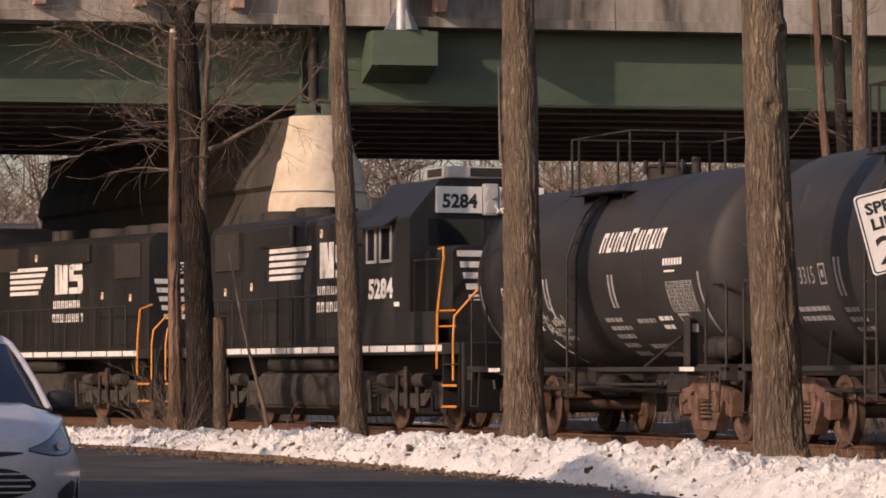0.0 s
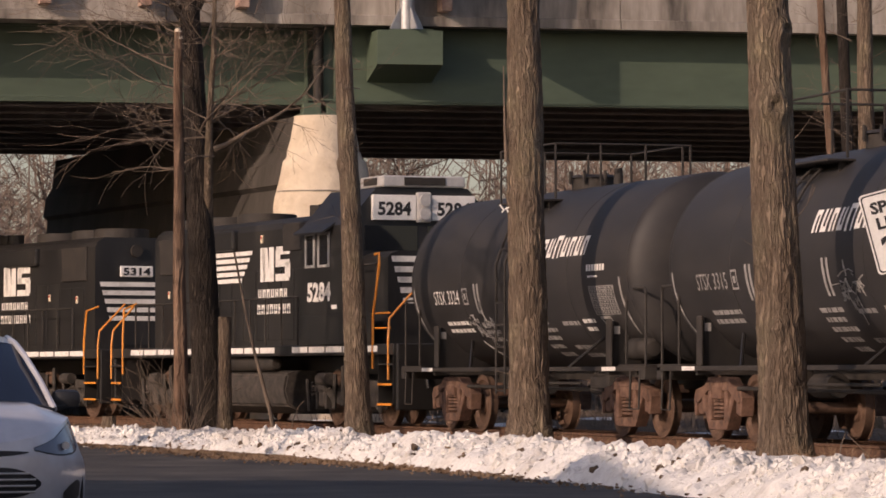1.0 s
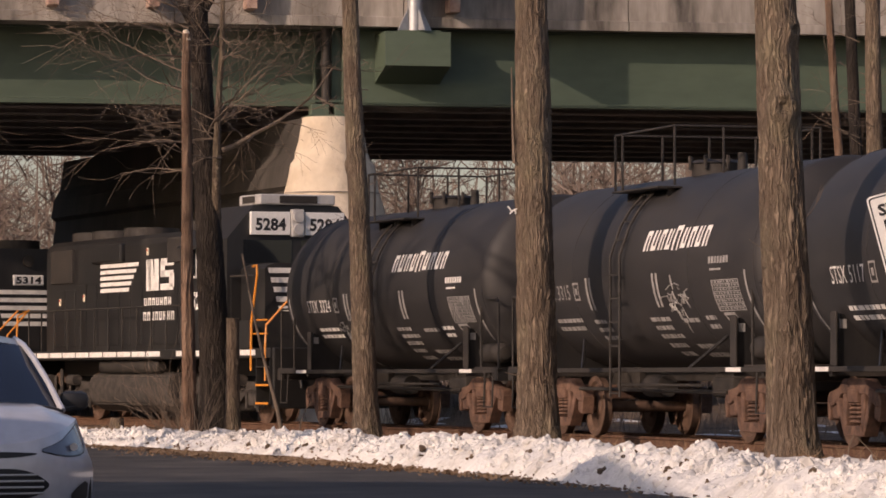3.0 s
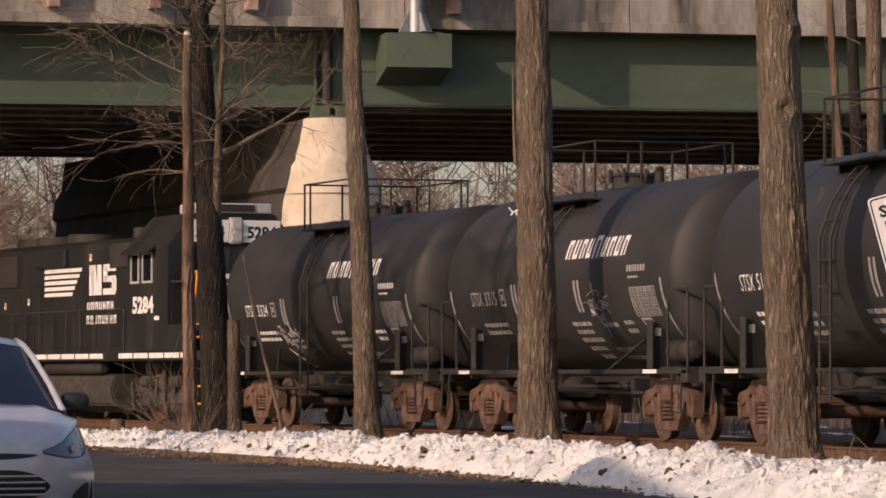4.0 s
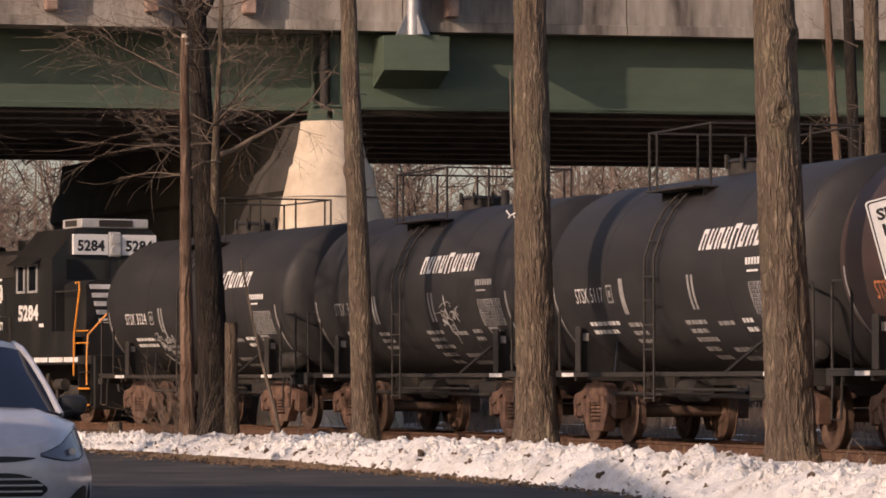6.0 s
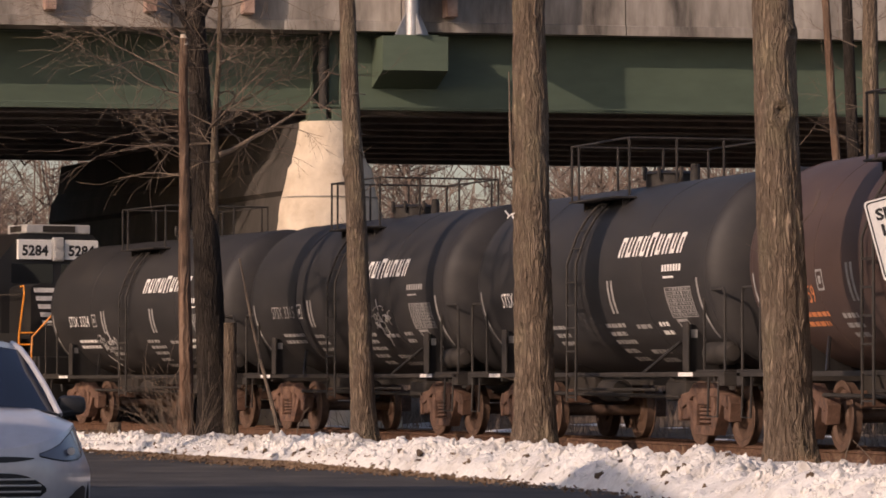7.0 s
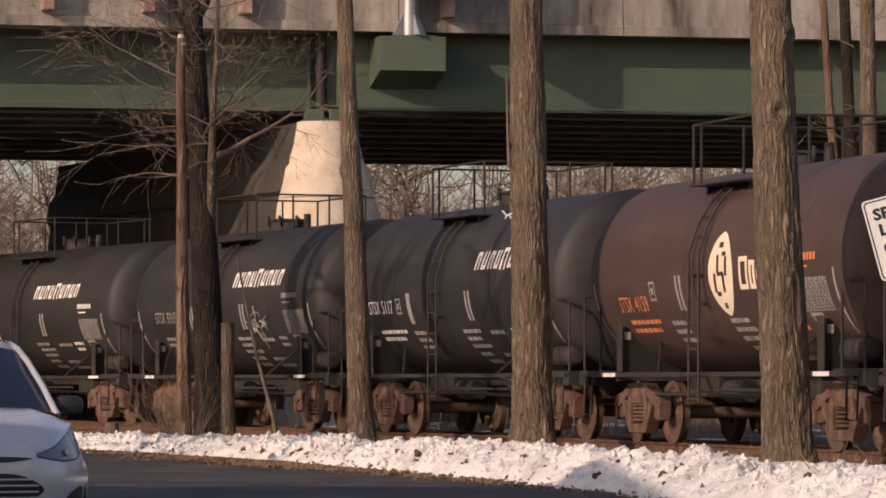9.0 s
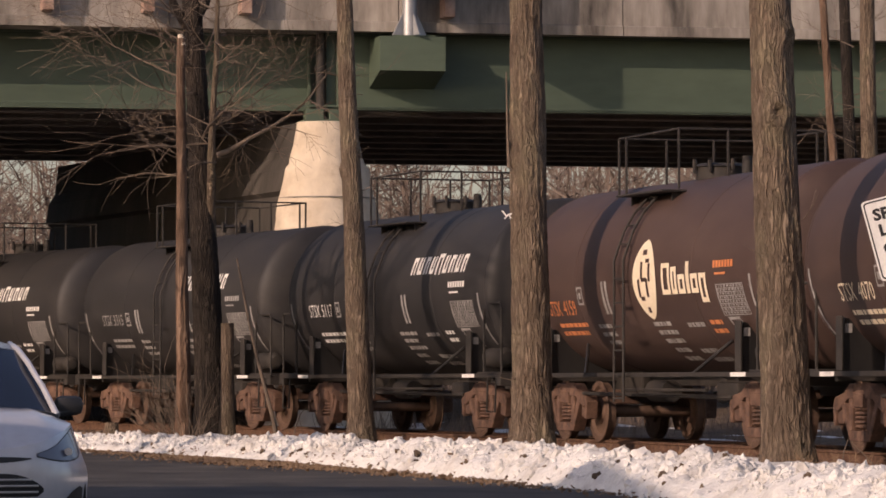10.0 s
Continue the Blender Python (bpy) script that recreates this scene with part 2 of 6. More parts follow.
# ---------------------------------------------------------------- ground, road, track
def grid_axis(lo, hi, fine_lo, fine_hi, step, grow=1.35):
    a, v, d = [], fine_lo, step
    while v > lo:
        d *= grow
        v -= d
        a.append(max(v, lo))
    a = a[::-1]
    v = fine_lo
    while v < fine_hi:
        a.append(v)
        v += step
    d = step
    while v < hi:
        a.append(v)
        d *= grow
        v += d
    return a + [hi]


ROAD_W = 6.5                                  # where the road begins, off the track's axis


def ground_height(x, y):
    s, w = track_sw(x, y)
    n = noise.noise(Vector((x * 0.5, y * 0.5, 0))) * 0.05
    if w > ROAD_W:
        return -0.02 - min(0.10, (w - ROAD_W) * 0.4)
    if w > 1.9:
        k = (w - 1.9) / (ROAD_W - 1.9)
        return 0.14 * (1 - k) - 0.02 * k + n * k * (1 - k) * 4
    if w > -2.4:
        return 0.10
    return 0.10 + min(1.0, (-2.4 - w) * 0.03) + n * 3


def build_ground():
    xs, ys = grid_axis(-2500, 2500, -26, 26, 0.5), grid_axis(-600, 4000, 30, 118, 0.5)
    verts = [(x, y, ground_height(x, y)) for y in ys for x in xs]
    nx = len(xs)
    faces = [(j * nx + i, j * nx + i + 1, (j + 1) * nx + i + 1, (j + 1) * nx + i) for j in range(len(ys) - 1) for i in range(nx - 1)]
    me = bpy.data.meshes.new("ground")
    me.from_pydata(verts, [], faces)
    me.materials.append(M_GROUND)
    me.shade_smooth()
    tagged(new("ground", me), "brown leaf-littered ground sloping beside the railway", "ground", kind="structure")


def strip(name, mat, s0, s1, w0, w1, ds, dw, height, label, cat, kind="structure", skirt=True):
    """A sheet along the track; height(s, w) gives z."""
    ns, nw = int((s1 - s0) / ds) + 1, max(2, int((w1 - w0) / dw) + 1)
    verts, faces = [], []
    for i in range(ns):
        s = s0 + (s1 - s0) * i / (ns - 1)
        for j in range(nw):
            w = w0 + (w1 - w0) * j / (nw - 1)
            x, y = track(s, w)
            verts.append((x, y, height(s, w)))
    for i in range(ns - 1):
        for j in range(nw - 1):
            a = i * nw + j
            faces.append((a, a + nw, a + nw + 1, a + 1))
    me = bpy.data.meshes.new(name)
    me.from_pydata(verts, [], faces)
    me.materials.append(mat)
    me.shade_smooth()
    return tagged(new(name, me), label, cat, kind=kind)


def build_track():
    def ballast(s, w):
        a = abs(w)
        return (0.165 if a < 1.45 else 0.165 - (a - 1.45) * 0.11) + 0.02 * noise.noise(Vector((s * 4, w * 4, 3)))
    strip("ballast", M_BALLAST, -120, 45, -2.4, 2.4, 0.25, 0.16, ballast, "brown stone ballast bed of the railway", "ballast")
    strip("road", M_ASPHALT, -140, 62, ROAD_W - 0.6, 26, 1.0, 1.0, lambda s, w: 0.0 + 0.012 * noise.noise(Vector((s * 0.3, w * 0.3, 0))), "dark worn asphalt road beside the snowbank", "road")
    for side, w in (("near", 0.7525), ("far", -0.7525)):
        bm = bmesh.new()
        prof = [(-0.07, 0.18), (-0.07, 0.195), (-0.012, 0.215), (-0.012, 0.305), (-0.036, 0.315), (-0.036, 0.345), (-0.028, 0.35), (0.028, 0.35), (0.036, 0.345),
                (0.036, 0.315), (0.012, 0.305), (0.012, 0.215), (0.07, 0.195), (0.07, 0.18)]
        rings = []
        for i in range(111):
            s = -120 + 165 * i / 110
            rings.append([bm.verts.new((*track(s, w + a), z)) for a, z in prof])
        for a, b in zip(rings, rings[1:]):
            for k in range(len(prof)):
                bm.faces.new((a[k], b[k], b[(k + 1) % len(prof)], a[(k + 1) % len(prof)]))
        bmesh.ops.recalc_face_normals(bm, faces=bm.faces)
        tagged(part("rail", bm, M_RAIL), "rust-brown steel railway rail on wooden ties", "rail", "rails of the track", "structure")
    bm = bmesh.new()
    bx(bm, -0.115, 0.115, -1.3, 1.3, 0.03, 0.19, 0.012)
    me = bpy.data.meshes.new("railway_tie")
    bm.to_mesh(me)
    bm.free()
    me.materials.append(M_TIE)
    for i in range(150):
        s = -52 + i * 0.52
        ob = new("railway_tie", me)
        ob.matrix_basis = track_pose(s, random.uniform(-0.05, 0.05)) @ pose(0, 0, random.uniform(-0.01, 0.004), 0, 0, random.uniform(-1.5, 1.5))
        tagged(ob, "weathered wooden railway tie half buried in ballast", "railway tie", "ties under the track", "structure")


def snow_height(s, w):
    """The ploughed snowbank: clumps piled between the road and the trees."""
    p = Vector((s, w, 0))
    edge = 5.75 + 0.35 * noise.noise(Vector((s * 0.22, 5, 0))) + 0.22 * noise.noise(Vector((s * 1.1, 9, 0)))
    ridge = math.exp(-((w - edge + 0.55) / 0.7) ** 2)
    far = 2.25 + 1.9 * max(0.0, min(1.0, (-4 - s) / 8))
    flat = 1 / (1 + math.exp((w - edge) * 5)) * 1 / (1 + math.exp((far + 0.45 * noise.noise(Vector((s * 0.5, 1, 4))) - w) * 9))
    d, _ = noise.voronoi(p * 2.6 + Vector((0.5 * noise.noise(p * 3), 0.5 * noise.noise(p * 3 + Vector((7, 0, 0))), 0)))
    d2, _ = noise.voronoi(p * 6.5)
    d3, _ = noise.voronoi(p * 12.0)
    lump = 0.13 * math.sqrt(max(0.0, 1 - (d[0] / 0.75) ** 2)) + 0.055 * math.sqrt(max(0.0, 1 - (d2[0] / 0.75) ** 2)) + 0.045 * math.sqrt(max(0.0, 1 - (d3[0] / 0.8) ** 2)) + 0.03 * noise.noise(p * 17) + 0.10 * noise.noise(p * 1.3) - 0.12
    rough = 0.5 + 0.5 * noise.noise(p * 0.7)
    cover = 0.16 + 0.30 * noise.noise(Vector((s * 0.35, w * 0.7, 11))) + 0.12 * noise.noise(p * 1.7)
    z = ground_height(*track(s, w)) - 0.03
    k = max(0.0, min(1.0, (flat + ridge) * 1.3))
    near = max(0.0, min(1.0, (s + 32) / 40))          # the bank lies deeper towards the road's near end
    z += k * (0.01 + 0.15 * ridge * (0.35 + 0.85 * near) + lump * (0.22 + 1.05 * ridge) * (0.7 + 0.3 * near) * (0.4 + rough * 0.75) + (min(cover, 0.16) * 0.7 + 0.08 * max(0.0, min(1.0, (s + 8) / 8))) * flat) - 0.14 * (1 - k)
    return z


def build_snow():
    strip("snowbank", M_SNOW, -38, 28, 1.95, 7.1, 0.045, 0.042, snow_height, "lumpy white ploughed snowbank with bare brown patches", "snow", "stuff")
    strip("snow_patch", M_SNOW, -46, 13, -9, -2.6, 0.25, 0.2,
          lambda s, w: ground_height(*track(s, w)) - 0.05 + 0.17 * noise.noise(Vector((s * 0.5, w * 0.6, 30))) - 0.01, "thin white snow patches behind the railway", "snow", "stuff")


build_ground()
build_track()
build_snow()

# ---------------------------------------------------------------- highway bridge
BR = pose(0, 95.5, 0, 0, 0, 12.0)


def beam(bm, l0, l1, y):
    """An I-beam along the bridge."""
    prism(bm, [(-0.2, 7.60), (0.2, 7.60), (0.2, 7.64), (0.01, 7.64), (0.01, 9.36), (0.2, 9.36), (0.2, 9.395), (-0.2, 9.395), (-0.2, 9.36), (-0.01, 9.36), (-0.01, 7.64), (-0.2, 7.64)], l0, l1)
    for v in bm.verts:
        v.co = Vector((v.co.y, y + v.co.x, v.co.z))
    bmesh.ops.recalc_face_normals(bm, faces=bm.faces)


def build_bridge():
    b = empty("highway_bridge", "green steel girder highway bridge with a concrete parapet", "bridge", kind="structure", m=BR)
    L0, L1 = -190, 62
    # front plate girder: web, flanges, stiffeners
    for l0, l1, y in ((L0, -2.62, 1.05), (-2.56, L1, 0.36)):
        bm = bmesh.new()
        beam(bm, l0, l1, y)
        part("fascia_girder", bm, M_GREEN, b, "green painted steel plate girder")
    for l, y in ((-2.86, 1.05), (-2.30, 0.36)):
        part("stiffener", bx(bmesh.new(), l - 0.03, l + 0.03, y - 0.17, y - 0.012, 7.645, 9.355, 0.006), M_GREEN, b)
    for k in range(1, 10):
        bm = bmesh.new()
        y = k * 2.6
        beam(bm, L0, L1, y)
        part("inner_girder", bm, M_STEEL_DARK, b, "dark steel girder under the deck")
    bm = bmesh.new()
    for k in range(20):
        l = -28 + k * 2.8
        bx(bm, l - 0.05, l + 0.05, 1.15, 23.4, 8.3, 8.45)
        bx(bm, l - 0.05, l + 0.05, 1.15, 23.4, 7.75, 7.83)
    tagged(part("cross_brace", bm, M_STEEL_DARK, b, "dark cross braces between the girders"), kind="stuff")
    part("deck", bx(bmesh.new(), L0, L1, -0.035, 23.8, 9.40, 9.66), M_CONC, b, "grey concrete bridge deck")
    # parapet in cast sections with open joints
    edges = [-190 + 5.37 * i + 1.05 for i in range(47)]
    for a, c in zip(edges, edges[1:]):
        bm = bmesh.new()
        prism(bm, [(-0.50, 9.38), (-0.50, 9.60), (-0.43, 9.625), (-0.43, 10.86), (-0.12, 10.86), (-0.04, 9.80), (-0.04, 9.38)], a + 0.012, c - 0.012)
        bmesh.ops.rotate(bm, verts=bm.verts, matrix=Matrix.Rotation(-math.pi / 2, 3, "Z"))
        bmesh.ops.scale(bm, verts=bm.verts, vec=(1, -1, 1))
        bmesh.ops.recalc_face_normals(bm, faces=bm.faces)
        part("parapet_panel", bm, M_CONC, b, "stained grey concrete parapet section")
    part("far_parapet", bx(bmesh.new(), L0, L1, 23.4, 23.7, 9.67, 10.8, 0.02), M_CONC, b)
    for l in (-9.2, -6.9, -4.65, 0.1):
        part("bracket", bx(bmesh.new(), l - 0.13, l + 0.13, -0.98, -0.434, 9.70, 10.6, 0.02), M_BRACKET, b, "pale rust-stained bracket on the parapet")
    # lamp mast on its green bracket box
    bm = bmesh.new()
    prism(bm, [(-0.95, 8.45), (-0.95, 9.24), (0.34, 9.24), (0.34, 8.12)], 0, 1.54)
    bmesh.ops.rotate(bm, verts=bm.verts, matrix=Matrix.Rotation(math.pi / 2, 3, "Z"))
    for v in bm.verts:
        v.co.x, v.co.y = -v.co.x, v.co.y
    bmesh.ops.recalc_face_normals(bm, faces=bm.faces)
    box = part("mast_box", bm, M_GREEN, b, "green steel bracket box", m=pose(-1.54, 0, 0))
    part("top_plate", bx(bmesh.new(), -1.22, -0.22, -0.9, -0.3, 9.245, 9.275, 0.005), M_GREEN, b)
    bm = bmesh.new()
    rod(bm, (-0.80, -0.72, 9.27), (-0.80, -0.72, 14.5), 0.18, 0.15, 20)
    part("lamp_mast", bm, M_GALV, b, "grey galvanised lamp mast", smooth=True)
    for k in range(4):
        bm = bmesh.new()
        prism(bm, [(0.19, 0), (0.46, 0), (0.19, 0.50)], -0.02, 0.02)
        part("gusset", bm, M_GALV, b, m=pose(-0.80, -0.72, 9.277, 0, 0, 20 + 90 * k))
    # panel above the view, added so that its shadow falls on the girder
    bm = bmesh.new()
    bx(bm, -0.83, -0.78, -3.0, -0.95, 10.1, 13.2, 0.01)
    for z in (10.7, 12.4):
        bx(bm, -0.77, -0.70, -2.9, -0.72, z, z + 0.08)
    part("shade_panel", bm, M_GALV, b, "unseen grey panel added on the mast to shade the girder")
    bm = bmesh.new()
    rod(bm, (-2.72, 0.2, 9.37), (-2.72, 0.2, 7.3), 0.11, 0.11, 14)
    rod(bm, (-2.72, 0.2, 8.5), (-2.72, 0.2, 8.62), 0.14, 0.14, 14)
    part("drain_pipe", bm, M_UNDER, b, "dark drain pipe down the girder", smooth=True)
    part("conduit", bx(bmesh.new(), L0, L1, 0.10, 0.16, 7.66, 7.70), M_GREEN, b)
    return b


def build_pier():
    p = empty("bridge_pier", "cream concrete wall pier with a flared rounded nose under the bridge", "bridge pier", kind="structure")
    # axis from the nose away under the bridge
    x0, y0, x1, y1 = -2.56, 94.95, -10.0, 114.7
    ang = math.degrees(math.atan2(y1 - y0, x1 - x0))
    ln = math.hypot(x1 - x0, y1 - y0)
    bm = bmesh.new()
    levels = [(0.0, 1.75), (2.0, 1.62), (3.6, 1.45), (4.4, 1.34), (5.0, 1.22), (5.5, 1.12), (5.95, 1.03), (6.2, 0.97), (6.32, 0.87), (6.85, 0.77), (7.28, 0.72)]
    rings = []
    for z, r in levels:
        ring = []
        for k in range(13):
            a = math.pi / 2 + math.pi * k / 12
            ring.append((r * math.cos(a) * 0.95, r * math.sin(a), z))
        ring.append((0.10, -r, z))
        ring.append((0.10, r, z))
        rings.append([bm.verts.new(v) for v in ring])
    for a, b in zip(rings, rings[1:]):
        for k in range(len(a)):
            j = (k + 1) % len(a)
            bm.faces.new((a[k], a[j], b[j], b[k]))
    bm.faces.new(rings[-1])
    bmesh.ops.recalc_face_normals(bm, faces=bm.faces)
    bmesh.ops.subdivide_edges(bm, edges=[e for e in bm.edges if abs(e.verts[0].co.z - e.verts[1].co.z) > 0.3], cuts=3)
    for v in bm.verts:
        n = noise.noise(v.co * 1.6) * 0.06 + noise.noise(v.co * 4.5) * 0.025
        v.co.x, v.co.y = v.co.x * (1 + n * 0.6), v.co.y * (1 + n)
    body = part("pier_nose", bm, M_PIER, p, "cream concrete pier nose with cast joints", m=pose(x0, y0, 0, 0, 0, ang), smooth=True)
    bm = bmesh.new()
    out = [(-1.25, -0.1), (-1.15, 3.0), (-0.85, 5.6), (-0.98, 5.7), (-0.90, 6.2), (-0.72, 6.5), (-0.62, 7.28), (0.62, 7.28), (0.72, 6.5), (0.90, 6.2), (0.98, 5.7), (0.85, 5.6), (1.15, 3.0), (1.25, -0.1)]
    prism(bm, out, 0.105, ln)
    for v in bm.verts:
        v.co = Vector((v.co.y, v.co.x, v.co.z))
    bmesh.ops.recalc_face_normals(bm, faces=bm.faces)
    # the wall's dark colour stands in for shade under the deck
    part("pier_wall", bm, M_PIER_SHADE, p, "concrete wall with a ledge, coloured dark for the deck's shade", m=pose(x0, y0, 0, 0, 0, ang))
    bm = bmesh.new()
    for z, r in ((3.66, 1.455), (5.52, 1.13)):
        ring0 = [(math.cos(math.pi / 2 + math.pi * k / 12) * (r + 0.004) * 0.95, math.sin(math.pi / 2 + math.pi * k / 12) * (r + 0.004), z) for k in range(13)]
        tube(bm, ring0, 0.02, 4)
    part("cast_joint", bm, M_CONC, body)
    for l in (-3.1, -2.55):
        part("bearing", bx(bmesh.new(), l, l + 0.42, 0.0, 0.4, 7.34, 7.595, 0.02), M_GREEN, p, "green steel bearing", m=BR)
    # second pier, out of view, added to keep skylight off the first one's wall
    q = empty("bridge_pier", "unseen concrete wall pier added further along the bridge to block side light", "bridge pier", kind="structure", m=pose(-19.5, 95.5, 0, 0, 0, ang))
    part("pier_wall", bx(bmesh.new(), 0, ln + 1, -1.1, 1.1, -0.1, 7.55, 0.1), M_PIER_SHADE, q)
    part("pier_cap", bx(bmesh.new(), -3.2, -2.0, -0.45, 0.5, 7.285, 7.335, 0.01), M_GREEN, p, m=BR)
    return p


build_bridge()
build_pier()


# ---------------------------------------------------------------- trees
def trunk_mesh(bm, x, y, z0, z1, r0, r1, lean=(0.0, 0.0), seg=64, step=0.06, knots=(), wob=0.03, rough=0.10, seed=0):
    """A standing trunk with furrowed, uneven girth; knots: (height, angle, size)."""
    n = int((z1 - z0) / step)
    rings = []
    for i in range(n + 1):
        k = i / n
        z = z0 + (z1 - z0) * k
        cx = x + lean[0] * k + wob * noise.noise(Vector((z * 0.4, seed, 0)))
        cy = y + lean[1] * k + wob * noise.noise(Vector((z * 0.4, seed, 9)))
        r = r0 + (r1 - r0) * k + r0 * 0.55 * math.exp(-(z - z0) / 0.30)
        ring = []
        for j in range(seg):
            a = j * math.tau / seg
            p = Vector((math.cos(a) * 4.6 * (r0 / 0.3), math.sin(a) * 4.6 * (r0 / 0.3), z * 2.1 + seed * 13))
            f = 1 + rough * min(1.0, abs(noise.noise(p)) * 3.2) * 0.6 + rough * 0.25 * noise.noise(p * 3) + 0.05 * noise.noise(p * 0.25) - 0.03
            for kz, ka, ks in knots:
                da = (a - ka + math.pi) % math.tau - math.pi
                q = ((z - kz) / (ks * 1.1)) ** 2 + (da * r / ks) ** 2
                f += (ks * 0.95 / r) * (math.exp(-q) - 1.15 * math.exp(-q * 4.5))
            ring.append(bm.verts.new((cx + math.cos(a) * r * f, cy + math.sin(a) * r * f, z)))
        rings.append(ring)
    for a, b in zip(rings, rings[1:]):
        for j in range(seg):
            bm.faces.new((a[j], a[(j + 1) % seg], b[(j + 1) % seg], b[j]))
    bm.faces.new(rings[-1])


def branch(bm, p, d, length, r, depth, rng, seg=5, droop=0.0, up=0.15, kids=4, spread=0.9):
    """A crooked tapering limb and its twigs."""
    n = max(4, int(length / 0.16)) if depth > 0 else 4
    n = min(n, 9)
    pts, radii = [Vector(p)], [r]
    d = Vector(d).normalized()
    for i in range(n):
        j = Vector((rng.gauss(0, 1), rng.gauss(0, 1), rng.gauss(0, 1))) * 0.115
        d = (d + j + Vector((0, 0, up - droop * (i / n))) * 0.14).normalized()
        pts.append(pts[-1] + d * (length / n))
        radii.append(max(0.003, r * (1 - 0.8 * (i + 1) / n)))
    tube(bm, pts, radii, seg if r > 0.02 else 3)
    if depth <= 0:
        return
    for k in range(kids):
        i = rng.randint(max(1, n // 4), n)
        dd = (pts[i] - pts[i - 1]).normalized()
        v = (dd + Vector((rng.gauss(0, 1), rng.gauss(0, 1), rng.gauss(0, 0.8))).normalized() * spread).normalized()
        branch(bm, pts[i], v, length * rng.uniform(0.35, 0.65), max(0.004, radii[i] * 0.65), depth - 1, rng, seg, droop, up, kids, spread)


def at_pixel_line(px, y):
    """X of a place at depth y seen in the direction px of the level view."""
    return (px - 784) / PXF * y


def roadside_tree(px, y, z0, r0, r1, z1, bark, label, lean=(0, 0), knots=(), seed=1, name="roadside_tree", rough=0.10):
    x = at_pixel_line(px, y)
    t = empty(name, label, "tree", "trees along the snowbank", m=pose(x, y, z0))
    bm = bmesh.new()
    trunk_mesh(bm, 0, 0, 0, z1 - z0, r0, r1, lean, knots=[(kz - z0, ka, ks) for kz, ka, ks in knots], seed=seed, rough=rough)
    part("trunk", bm, bark, t, smooth=True)
    return t


def crown(t, h0, h1, n, length, r, depth, seed, mat=M_TWIG, axis=(0, 0), name="crown", up=0.2, kids=4, side=None, lean=(0, 0), spread=0.9, droop=0.0):
    rng = random.Random(seed)
    bm = bmesh.new()
    for i in range(n):
        h = h0 + (h1 - h0) * (i + rng.random()) / n
        k = h / 9.0
        a = rng.uniform(0, math.tau) if side is None else rng.gauss(side, 0.8)
        d = Vector((math.cos(a), math.sin(a), rng.uniform(-0.1, 0.6)))
        branch(bm, (axis[0] + lean[0] * k, axis[1] + lean[1] * k, h), d, length * rng.uniform(0.6, 1.2), r * rng.uniform(0.6, 1.1), depth, rng, kids=kids, up=up, spread=spread, droop=droop)
    return part(name, bm, mat, t)


